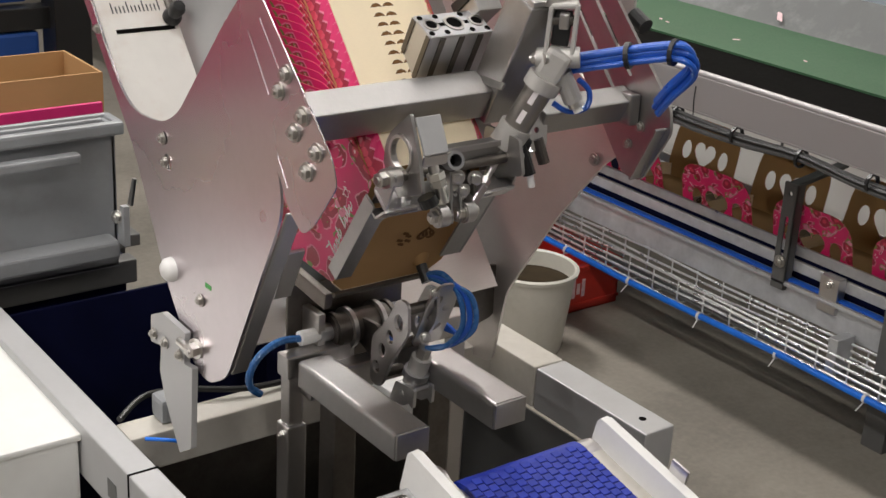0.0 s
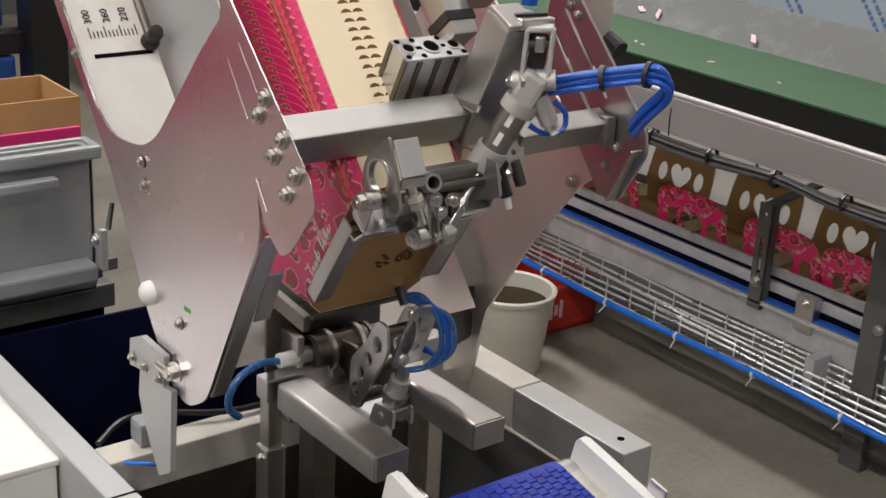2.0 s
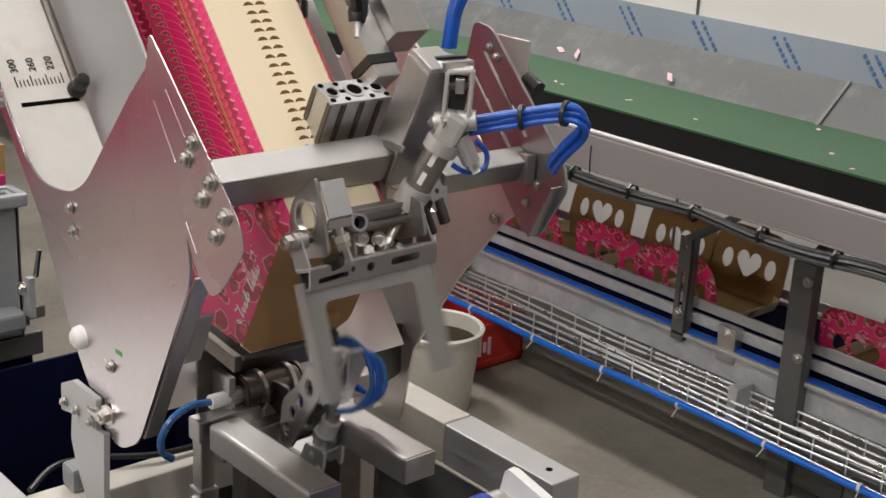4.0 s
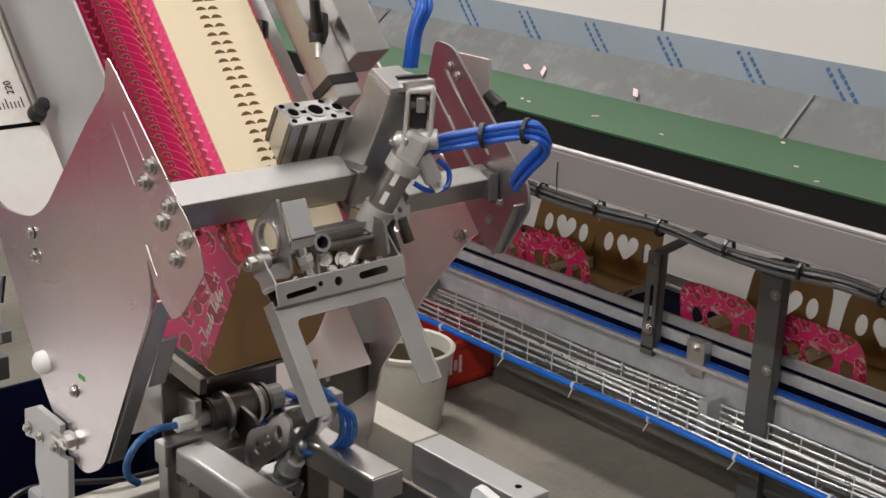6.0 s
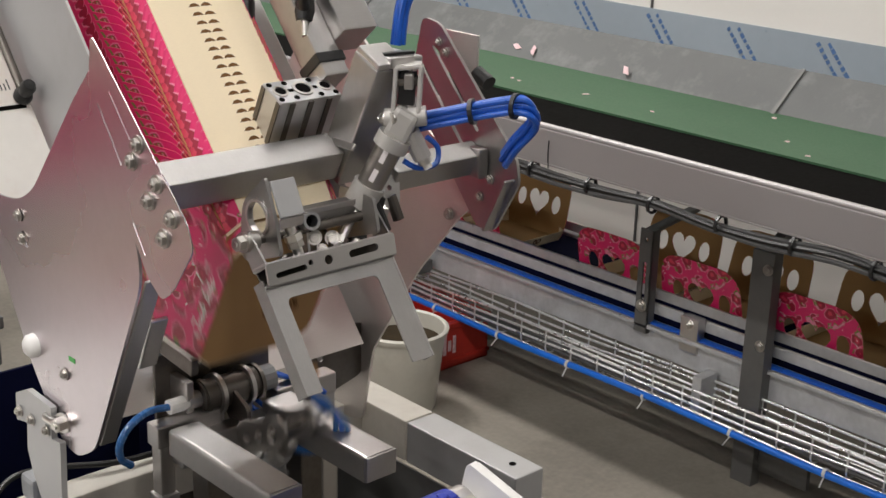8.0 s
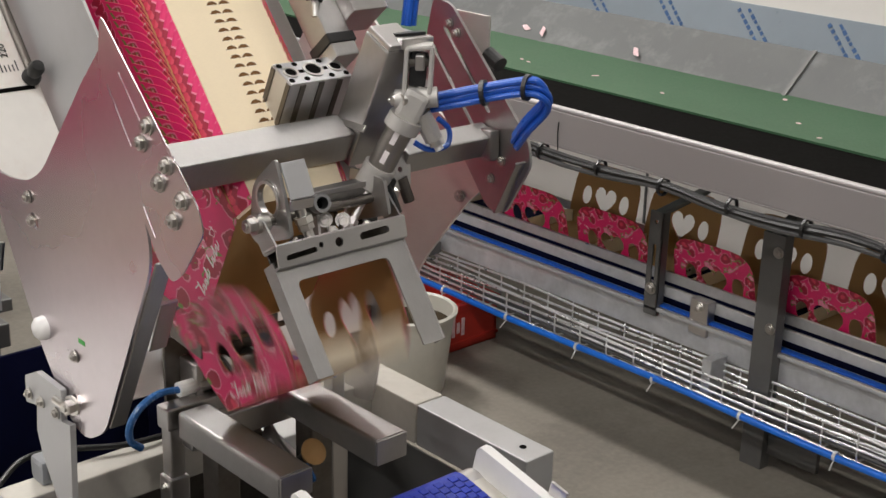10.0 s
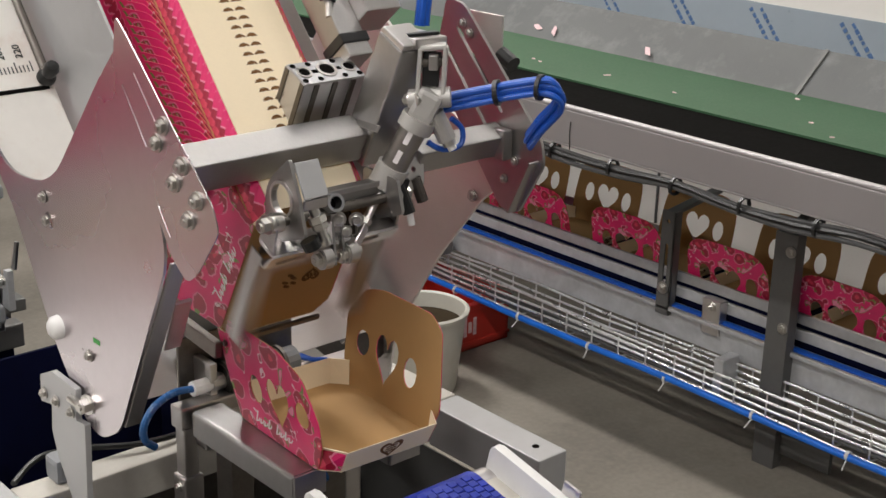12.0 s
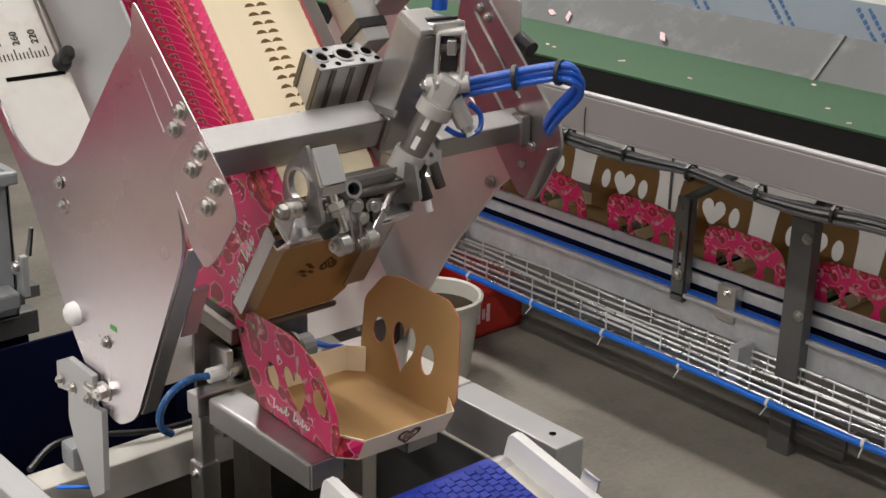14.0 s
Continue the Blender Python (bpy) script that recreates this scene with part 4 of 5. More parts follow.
def picker_arm():
    # fixed rotary drive
    py, pz = 0.42, 0.866
    a, b = V(0.130, py, pz), V(0.282, py, pz)
    body = part("rotary_drive", rod(a + V(0.02, 0, 0), b - V(0.03, 0, 0), 0.024, None, 24), DARKSTEEL, machine, "dark steel rotary drive", True)
    for x in (0.153, 0.246):
        part("drive_ring", ring((x, py, pz), (x + 0.006, py, pz), 0.0275, 0.023), DARKSTEEL, body, "", True)
    part("drive_nut", rod(b - V(0.03, 0, 0), b - V(0.004, 0, 0), 0.020, None, 14), GREYBOX, body, "grey end cap")
    part("hose_fitting", rod(a, a + V(0.02, 0, 0), 0.013, None, 12), ALU, body)
    part("hose_fitting", rod(a - V(0.03, 0, 0), a, 0.011, None, 12), WHITE, body, "clear plastic fitting")
    part("support_plate", box(0.10, 0.30, py + 0.035, py + 0.041, 0.78, 0.93, 0.002), DARKSTEEL, machine, "dark support plate")
    part("support_arm", box(0.125, 0.137, py - 0.01, py + 0.036, 0.80, 0.90, 0.002), STEEL, machine)
    part("loop_hose", hose([a - V(0.028, 0, 0), V(0.066, 0.415, 0.872), V(0.030, 0.405, 0.865), V(0.010, 0.40, 0.845), V(0.010, 0.40, 0.822), V(0.026, 0.40, 0.806)], 0.0055), PALEHOSE, machine, "bent blue vacuum hose", True)
    for k in range(3):
        part("air_hose", hose([V(0.285, py, pz), V(0.30, py - 0.01 + 0.008 * k, pz - 0.005), V(0.33, py - 0.02, pz - 0.012 - 0.006 * k), V(0.345, py - 0.05, pz - 0.03)], 0.0034), HOSE, machine, "", True)
        part("air_hose", hose([V(0.215 + 0.016 * k, py + 0.02, pz - 0.020), V(0.225 + 0.016 * k, py - 0.012, pz - 0.040), V(0.262 + 0.010 * k, py - 0.02, pz - 0.048 - 0.006 * k), V(0.290, py + 0.01, pz - 0.085)], 0.0036), HOSE, machine, "", True)
    part("back_panel", box(0.110, 0.262, py + 0.052, py + 0.056, 0.900, 0.972, 0.001), FILM, machine, "pale blue panel behind the drive")
    for x in (0.176, 0.226):
        part("drive_clamp", ring((x, py, pz), (x + 0.007, py, pz), 0.031, 0.024), STEEL, body, "bright clamp ring", True)
        part("clamp_stem", rod((x + 0.0035, py - 0.012, pz - 0.026), (x + 0.0035, py - 0.014, pz - 0.075), 0.005), STEEL, body)
    # the arm swings round the drive; pivot at the origin, drawn in its raised pose
    blade = [(-0.060, -0.060), (-0.086, -0.062), (-0.112, -0.010), (-0.150, 0.050), (-0.146, 0.092), (-0.122, 0.092), (-0.098, 0.050), (-0.062, 0.012)]
    eyes = [circle(-0.126, 0.056, 0.0105, 0.013), circle(-0.106, 0.026, 0.0085, 0.011), circle(-0.088, -0.001, 0.0085, 0.011), circle(-0.075, -0.032, 0.0085, 0.010)]
    arm = part("picker_arm", sheet(round_corner(blade, 0.014), eyes, 0.005, Matrix.Translation((-0.053, 0, 0)) @ YZ), STEEL, None, "swinging picker arm with a suction cup")
    arm.parent = machine
    SPACE[arm] = Matrix()
    part("arm_plate", sheet(round_corner([(y - 0.004, z + 0.014) for y, z in blade], 0.014), [circle(y - 0.004, z + 0.014, 0.0085, 0.0105) for y, z in ((-0.126, 0.056), (-0.106, 0.026), (-0.088, -0.001))], 0.005, Matrix.Translation((-0.008, 0, 0)) @ YZ), STEEL, arm, "holed arm plate")
    part("link_arm", sheet(round_corner([(-0.072, -0.004), (-0.060, -0.040), (0.014, -0.014), (0.014, 0.014), (-0.056, 0.022)], 0.010), [circle(0, 0, 0.008)], 0.006, Matrix.Translation((-0.040, 0, 0)) @ YZ), DARKSTEEL, arm, "dark link to the drive")
    for y, z in ((-0.136, 0.078), (-0.104, 0.010), (-0.074, -0.046)):
        part("spacer", rod((-0.050, y, z), (-0.006, y, z), 0.008), DARKSTEEL, arm)
    face = sheet(round_corner([(-0.026, -0.050), (0.022, -0.050), (0.026, 0.030), (0.014, 0.062), (-0.012, 0.066), (-0.026, 0.030)], 0.010), [circle(-0.008, 0.036, 0.007, 0.009), circle(0.010, 0.018, 0.006), circle(-0.010, 0.006, 0.007), slot((-0.004, -0.022), (0.008, -0.016), 0.005)], 0.004, Matrix.Translation((0.004, -0.132, 0.056)) @ Matrix.Rotation(radians(22), 4, "X") @ Matrix(((1, 0, 0, 0), (0, 0, -1, 0), (0, 1, 0, 0), (0, 0, 0, 1))))
    part("arm_face", face, STEEL, arm, "holed front plate")
    for x, y, z in ((-0.010, -0.148, 0.100), (0.012, -0.140, 0.092), (0.018, -0.136, 0.072), (-0.016, -0.138, 0.030)):
        part("arm_bolt", hexbolt((x, y, z), (-0.3, -0.9, 0.35), 0.0065, None, 0.8), CHROME, arm)
    part("arm_axle", rod((-0.060, 0, 0), (0.0, 0, 0), 0.009), CHROME, arm)
    d = V(0, 0.62, 0.78).normalized()
    p = V(-0.002, -0.118, 0.104)
    part("cup_stem", rod(p, p + d * 0.030, 0.008), BLACKPL, arm)
    part("suction_cup", lathe([(0.006, 0.0), (0.010, 0.004), (0.017, 0.014), (0.020, 0.022), (0.016, 0.018), (0.0, 0.012)], 20, None, along(p + d * 0.024, p + d * 0.1)), KRAFT, arm, "amber rubber suction cup", True)
    # vacuum ejector with its clevis foot
    e = V(-0.010, -0.126, -0.006)
    f = V(-0.014, -0.112, -0.052)
    part("ejector", rod(e, f, 0.0150, None, 20), CASTALU, arm, "pale vacuum ejector", True)
    part("ejector_collar", ring(e.lerp(f, 0.5), e.lerp(f, 0.72), 0.0195, 0.014), ALU, arm, "", True)
    part("brass_fitting", rod(e + V(0.002, -0.004, 0.016), e, 0.0105, None, 6), BOLT, arm, "yellowish hose fitting")
    for s in (-1, 1):
        part("ejector_foot", sheet(round_corner([(-0.142, -0.046), (-0.096, -0.050), (-0.082, -0.086), (-0.118, -0.082), (-0.128, -0.070), (-0.140, -0.078)], 0.006), [circle(-0.112, -0.064, 0.006)], 0.005, Matrix.Translation((-0.014 + s * 0.016 - 0.0025, 0, 0)) @ YZ), ALU, arm, "cast foot")
    part("foot_bridge", box(-0.030, 0.004, -0.134, -0.100, -0.056, -0.048, 0.003), ALU, arm)
    for k in range(3):
        o = 0.006 * k
        part("air_hose", hose([e + V(0.002, -0.004, 0.014), V(0.014 + o, -0.150, 0.016), V(0.026 + o, -0.168 - o, 0.052), V(0.022 + o, -0.160 - o, 0.096), V(0.008, -0.140, 0.122 - o), V(-0.002, -0.112, 0.112)], 0.0042), (PALEHOSE, HOSE, PALEHOSE)[k], arm, "blue air hose", True)
    return arm, V(0.235, py, pz)


arm, arm_pivot = picker_arm()


def forks():
    for x0, x1 in ((0.078, 0.131), (0.238, 0.293)):
        u = [(x0, 0.812), (x0, 0.850), (x1, 0.850), (x1, 0.812), (x1 - 0.004, 0.812), (x1 - 0.004, 0.846), (x0 + 0.004, 0.846), (x0 + 0.004, 0.812)]
        rr = [0, 0.006, 0.006, 0, 0, 0.003, 0.003, 0]
        part("fork_bar", sheet(round_corner(u, rr, 3), [], 0.240, Matrix(((1, 0, 0, 0), (0, 0, 1, 0.145), (0, 1, 0, 0), (0, 0, 0, 1)))), TUBE, machine, "folded steel fork bar")
        part("fork_end", box(x0 + 0.001, x1 - 0.001, 0.141, 0.145, 0.812, 0.849, 0.0015), TUBE, machine)
        # Dark steel puts the shade under the forks into the legs' colour.
        part("fork_leg", box(x0 + 0.008, x1 - 0.008, 0.30, 0.34, 0.31, 0.844, 0.003), DARKSTEEL, machine)
    part("fork_crosspiece", box(0.09, 0.28, 0.37, 0.40, 0.79, 0.83, 0.003), STEEL, machine)
    # pusher: two posts with inward bars; moves towards the belt
    g = box(0.066, 0.172, 0.395, 0.425, 0.818, 0.852, 0.003)
    push = part("pusher", g, STEEL, None, "sliding pusher with two posts")
    push.parent = machine
    SPACE[push] = Matrix.Translation((0.2, 0.35, 0))
    push.data.transform(Matrix.Translation((-0.2, -0.35, 0)))
    part("push_bar", box(0.272, 0.385, 0.395, 0.425, 0.818, 0.852, 0.003), STEEL, push)
    for x in (0.070, 0.360):
        part("push_post", box(x, x + 0.024, 0.397, 0.421, 0.742, 0.822, 0.003), STEEL, push)
        part("post_sleeve", box(x - 0.004, x + 0.028, 0.393, 0.425, 0.45, 0.742, 0.003), STEEL, push)
        part("sleeve_bolt", hexbolt((x - 0.004, 0.409, 0.725), (-1, 0, 0), 0.006), CHROME, push)
    part("push_base", box(0.06, 0.39, 0.39, 0.43, 0.41, 0.45, 0.004), STEEL, push)
    return push


pusher = forks()


def base_frame():
    f = part("frame_beam", box(-0.150, -0.106, -0.9, 1.6, 0.61, 0.70, 0.003), BEAMTOP, machine, "grey frame beam")
    part("beam_joint", box(-0.151, -0.105, 0.455, 0.459, 0.612, 0.7008), BLACK, f)
    part("stamp", box(-0.1512, -0.1506, 0.50, 0.53, 0.63, 0.66), GREYPAINT, f, "stamped mark")
    part("frame_beam", box(-0.106, 0.56, 0.545, 0.60, 0.64, 0.70, 0.003), CREAM, machine, "cream painted cross beam")
    g = box(0.56, 0.622, 0.165, 0.425, 0.625, 0.70, 0.003)
    b = part("frame_beam", g, BEAMTOP, machine, "light grey frame beam end")
    part("frame_beam", box(0.56, 0.622, 0.429, 0.98, 0.625, 0.70, 0.003), CREAM, machine)
    # Black disc on the solid beam paints the hole's dark inside.
    part("beam_hole_shade", rod((0.592, 0.205, 0.6995), (0.592, 0.205, 0.7008), 0.006), BLACK, b)
    part("frame_foot", box(0.565, 0.618, 0.2, 0.26, 0, 0.625, 0.003), DARKSTEEL, machine)
    part("frame_foot", box(0.565, 0.618, 0.9, 0.96, 0, 0.625, 0.003), DARKSTEEL, machine)
    part("frame_foot", box(-0.148, -0.108, 1.2, 1.26, 0, 0.61, 0.003), DARKSTEEL, machine)
    part("frame_foot", box(-0.148, -0.108, 0.0, 0.06, 0, 0.61, 0.003), DARKSTEEL, machine)
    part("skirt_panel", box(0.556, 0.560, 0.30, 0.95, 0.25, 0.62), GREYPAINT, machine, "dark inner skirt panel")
    # Two black sheets added to hold the frame's inside in shade.
    part("shade_pan", box(-0.104, 0.556, -0.3, 0.54, 0.30, 0.31), BLACK, machine, "black sheet added to keep the frame's inside dark")
    part("light_block_panel", box(-0.106, -0.102, -0.9, 0.54, 0.2, 0.61), BLACK, machine, "black panel added to block light into the frame")
    part("inner_panel", box(-0.10, 0.55, 0.60, 0.606, 0.1, 0.64), DARKSTEEL, machine)
    br = [(0.415, 0.957), (0.382, 0.973), (0.316, 0.971), (0.320, 0.926), (0.297, 0.930), (0.305, 0.811), (0.338, 0.790), (0.380, 0.854), (0.392, 0.886), (0.387, 0.924), (0.418, 0.918)]
    bp = part("tip_bracket", side_plate(round_corner(br, 0.003), [], -0.128, 0.008), BEAMTOP, machine, "bracket holding the plate's tip")
    bolts([(-0.129, 0.404, 0.935), (-0.129, 0.371, 0.935), (-0.129, 0.330, 0.935)], (-1, 0, 0), 0.006, bp)
    part("tip_nut", hexbolt((-0.120, 0.301, 0.954), (-1, -0.2, 0), 0.010, None, 1.0), CHROME, bp)
    part("tip_pin", rod((-0.128, 0.331, 0.954), (-0.128, 0.297, 0.954), 0.006), CHROME, bp)
    part("fitting_block", box(-0.05, 0.0, 0.56, 0.60, 0.70, 0.74, 0.008), GREYBOX, machine)
    part("cable_lead", hose([(-0.10, 0.60, 0.706), (-0.04, 0.64, 0.712), (0.02, 0.62, 0.716), (0.10, 0.585, 0.712), (0.19, 0.58, 0.708)], 0.005), BLACKPL, machine, "", True)
    part("blue_tie", hose([(-0.09, 0.53, 0.705), (-0.07, 0.50, 0.712), (-0.05, 0.50, 0.704)], 0.003), CABLE, machine)
    part("valve_block", box(0.27, 0.40, 0.42, 0.52, 0.66, 0.73, 0.004), WHITE, machine, "white terminal block")
    part("white_sheet", sheet([(0.05, 0.0), (0.17, 0.0), (0.12, 0.10), (0.09, 0.10)], [], 0.003, Matrix.Translation((0, 0.62, 0.80)) @ Matrix.Rotation(radians(90), 4, "X")), WHITE, machine)
    part("hinge_plate", box(-0.004, 0.022, -0.003, 0.003, -0.045, 0.04, 0.002, None, Matrix.Translation((0.002, 0.30, 1.03)) @ Matrix.Rotation(radians(25), 4, "X")), STEEL, machine)


base_frame()


# ---- small belt in front of the fork ----
BELT_FALL = radians(12)
BELT_HEAD = V(0.195, 0.04, 0.835)


def front_belt():
    t = thing("outfeed_conveyor", BELT_HEAD, "small sloping outfeed conveyor with blue modular belt and white guides", "conveyor")
    tilted = Matrix.Translation(BELT_HEAD) @ Matrix.Rotation(BELT_FALL, 4, "X")
    t.rotation_euler = (BELT_FALL, 0, 0)
    end = -2.5
    part("bed", box(0.092, 0.298, end, 0.03, 0.76, 0.826, 0.004), STEEL, t)
    part("end_roller", rod((0.10, 0.022, 0.803), (0.292, 0.022, 0.803), 0.031, None, 32), BLUEBELT, t, "", True)
    me = None
    row, n = 0.0127, 15
    w = 0.192 / n
    for j in range(19):
        for i in range(n):
            at = V(0.10 + i * w, 0.024 - j * row + (row * 0.45 if i % 2 else 0), 0.8325) - BELT_HEAD
            if me is None:
                first = part("belt_link", box(0, w * 0.95, -row * 0.84, 0, 0, 0.0030, 0.0012, None, Matrix.Translation(BELT_HEAD)), BLUEBELT, t)
                me = first.data
                first.location = at
            else:
                o = new("belt_link", me)
                o.parent = t
                o.location = at
    part("belt_carrier", box(0.10, 0.292, end, 0.022, 0.824, 0.8338), BELTGAP, t, "belt body in a darkened blue for the shaded gaps")
    for x0, x1, y1, top in ((0.040, 0.054, 0.072, 0.874), (0.318, 0.333, 0.034, 0.866)):
        near = x0 < 0.1
        g = side_plate(round_corner([(end, 0.812), (y1, 0.812), (y1, top), (end, top)], [0, 0.003, 0.008, 0]), [], x0, x1 - x0)
        bmesh.ops.bevel(g, geom=[e for e in g.edges if len(e.link_faces) == 2 and e.calc_face_angle(0) > 1.2], offset=0.0012, segments=2, affect="EDGES")
        part("guide", g, WHITE, t, "white plastic side guide")
        inner = box(x1, 0.096, end, y1 - 0.018, 0.79, 0.829, 0.003) if near else box(0.296, x0, end, y1 - 0.006, 0.79, 0.829, 0.003)
        part("guide_foot", inner, CREAM, t, "pale side rail")
        part("rail_nose", rod((x1 if near else 0.296, y1 - 0.012, 0.801), (0.096 if near else x0, y1 - 0.012, 0.801), 0.030, None, 24), STEEL, t, "", True)
    part("guide_clip", box(0.333, 0.338, -0.115, -0.085, 0.815, 0.885, 0.003), STEEL, t)
    part("shaft", rod((-0.02, 0.03, 0.798), (0.36, 0.03, 0.798), 0.009), CHROME, t)
    part("bearing_block", box(-0.012, 0.040, 0.004, 0.060, 0.775, 0.826, 0.004), GALV, t, "worn bearing block")
    part("shaft_nut", rod((0.000, 0.03, 0.832), (0.018, 0.03, 0.832), 0.012, None, 6), CHROME, t)
    part("shaft_nut", rod((-0.030, 0.03, 0.798), (-0.012, 0.03, 0.798), 0.015, None, 6), CHROME, t)
    SPACE[t] = tilted
    for x in (0.075, 0.315):
        for y in (-2.2, -1.2, -0.3):
            part("leg", box(x - 0.018, x + 0.018, y - 0.018, y + 0.018, 0, 0.76 + (y - 0.04) * math.tan(BELT_FALL), 0.002), STEEL, t)


front_belt()


# ---- rear conveyors ----
def lower_line():
    t = thing("rear_tray_conveyor", V(2.15, 1, 0), "long low conveyor with a dark blue belt carrying trays", "conveyor")
    part("side_profile", box(2.00, 2.04, -3.5, 6, 0.24, 0.325, 0.004), GALV, t, "galvanised side profile")
    part("side_lip", box(1.985, 2.0, -3.5, 6, 0.315, 0.325, 0.002), GALV, t)
    part("blue_strip", box(2.001, 2.021, -3.5, 6, 0.3255, 0.3320, 0.001), HOSE, t, "bright blue wear strip")
    part("belt", box(2.045, 2.370, -3.5, 6, 0.30, 0.341), NAVY, t, "dark navy belt")
    part("side_guide", box(2.033, 2.041, -3.5, 6, 0.336, 0.396, 0.002), NAVY, t, "dark navy side guide")
    part("far_profile", box(2.374, 2.40, -3.5, 6, 0.24, 0.350, 0.004), GALV, t)
    for x, z in ((2.030, 0.408), (2.384, 0.372)):
        part("guide_rail", box(x - 0.006, x + 0.006, -3.5, 6, z - 0.014, z + 0.014, 0.003), GALV, t, "steel guide rail")
    part("guide_rail", box(2.022, 2.031, -3.5, 6, 0.350, 0.380, 0.003), GALV, t, "steel guide rail")
    # Chrome beads draw the highlights along the rails' top edges.
    for x, z in ((2.026, 0.4225), (2.380, 0.3865), (2.0265, 0.3805), (1.990, 0.3255)):
        part("rail_highlight", rod((x, -3.5, z), (x, 6, z), 0.0032, None, 8), CHROME, t, "thin chrome bead drawn as the rail's highlight", True)
    for y in (-0.5, 0.91, 2.3):
        c = part("rail_clamp", box(1.99, 2.022, y - 0.03, y + 0.03, 0.29, 0.39, 0.003), STEEL, t)
        part("clamp_screw", hexbolt((1.99, y, 0.37), (-1, 0, 0), 0.011), CHROME, c)
    for y in (-1.4, 3.6):
        part("leg", box(2.0, 2.05, y, y + 0.05, 0, 0.25, 0.003), GREYPAINT, t)
        part("leg", box(2.36, 2.40, y, y + 0.05, 0, 0.25, 0.003), GREYPAINT, t)
    # large post with channel shape, small slotted post with an arm
    g = sheet([(2.0, 0.650), (1.963, 0.650), (1.963, 0.715), (2.0, 0.715), (2.0, 0.709), (1.969, 0.709), (1.969, 0.656), (2.0, 0.656)], [], 0.645, Matrix())
    p = part("channel_post", g, GREYPAINT, t, "grey steel channel post")
    bolts([(1.962, 0.665, 0.60), (1.962, 0.665, 0.395)], (-1, 0, 0), 0.011, p)
    part("post_arm", bar((1.985, 0.685, 0.63), (2.255, 0.685, 0.78), 0.03, 0.03, 0.002), GREYPAINT, p)
    part("foot_bracket", box(1.985, 2.0, 0.50, 0.65, 0.04, 0.10, 0.002), GREYPAINT, p)
    g = sheet(round_corner([(1.05, 0.30), (1.095, 0.30), (1.095, 0.60), (1.05, 0.60)], 0.003), [slot((1.0725, 0.40), (1.0725, 0.50), 0.006), circle(1.0725, 0.57, 0.006)], 0.005, Matrix.Translation((1.985, 0, 0)) @ YZ)
    s = part("slotted_post", g, GREYPAINT, t, "small slotted steel post")
    part("post_return", box(1.985, 2.015, 1.05, 1.055, 0.30, 0.60, 0.001), GREYPAINT, s)
    bolts([(1.983, 1.072, 0.379)], (-1, 0, 0), 0.013, s)
    part("post_arm", bar((1.99, 1.075, 0.590), (2.20, 1.075, 0.62), 0.03, 0.012, 0.002), GREYPAINT, s)
    return t


lower_line()


def wire_tray():
    t = thing("wire_cable_tray", V(1.93, 1, 0.16), "galvanised wire mesh cable tray with a blue cable", "cable tray")
    y0, y1 = -2.5, 5.0
    lines = [(1.905, 0.235), (1.903, 0.198), (1.912, 0.168), (1.945, 0.165), (1.975, 0.170), (1.978, 0.205), (1.976, 0.245), (1.904, 0.217), (1.977, 0.225)]
    for k, (x, z) in enumerate(lines):
        pts = [(x + 0.003 * math.sin(3 * i + k), y0 + (y1 - y0) * i / 24, z + 0.005 * math.sin(2.1 * i + k * 2)) for i in range(25)]
        part("long_wire", hose(pts, 0.0038, None, 6, 2), WIRE, t, "", True)
    me = None
    for i in range(72):
        y = y0 + 0.05 + i * 0.1
        if me is None:
            g = hose([(1.905, y, 0.240), (1.904, y, 0.20), (1.908, y, 0.170), (1.94, y, 0.162), (1.972, y, 0.166), (1.979, y, 0.2), (1.979, y, 0.25)], 0.0026, None, 5, 2)
            o = part("cross_wire", g, WIRE, t)
            me = o.data
        else:
            o = new("cross_wire", me)
            o.parent = t
            o.location = (0, i * 0.1, 0)
    for k in range(3):
        pts = [(1.935 + 0.012 * k, y0 + (y1 - y0) * i / 20, 0.172 + 0.002 * k) for i in range(21)]
        part("grey_cable", hose(pts, 0.006, None, 6, 2), GREYCABLE, t, "", True)
    pts = [(1.896 + 0.002 * math.sin(i), y0 + (y1 - y0) * i / 26, 0.166 + 0.004 * math.sin(1.7 * i)) for i in range(27)]
    part("blue_cable", hose(pts, 0.0095, None, 10, 3), CABLE, t, "bright blue cable", True)
    for i, y in enumerate((-0.2, 0.11, 0.40, 0.681, 0.969, 1.251, 1.536, 1.82, 2.11)):
        c = part("cable_tie", ring((1.896, y - 0.004, 0.166), (1.896, y + 0.004, 0.166), 0.0125, 0.009), WHITE, t, "pale cable tie")
        part("tie_tail", rod((1.890, y, 0.156), (1.872, y + 0.006 - 0.004 * (i % 3), 0.135), 0.002, None, 6), WHITE, c)
    v = part("sensor_block", box(1.92, 1.98, 1.93, 2.02, 0.24, 0.28, 0.004), GREYPAINT, t, "small sensor block")
    part("blue_plug", rod((1.945, 1.99, 0.28), (1.945, 1.99, 0.31), 0.016), CABLE, v)
    part("tray_bracket", box(1.915, 1.985, 0.80, 0.83, 0.16, 0.27, 0.003), GALV, t)


wire_tray()


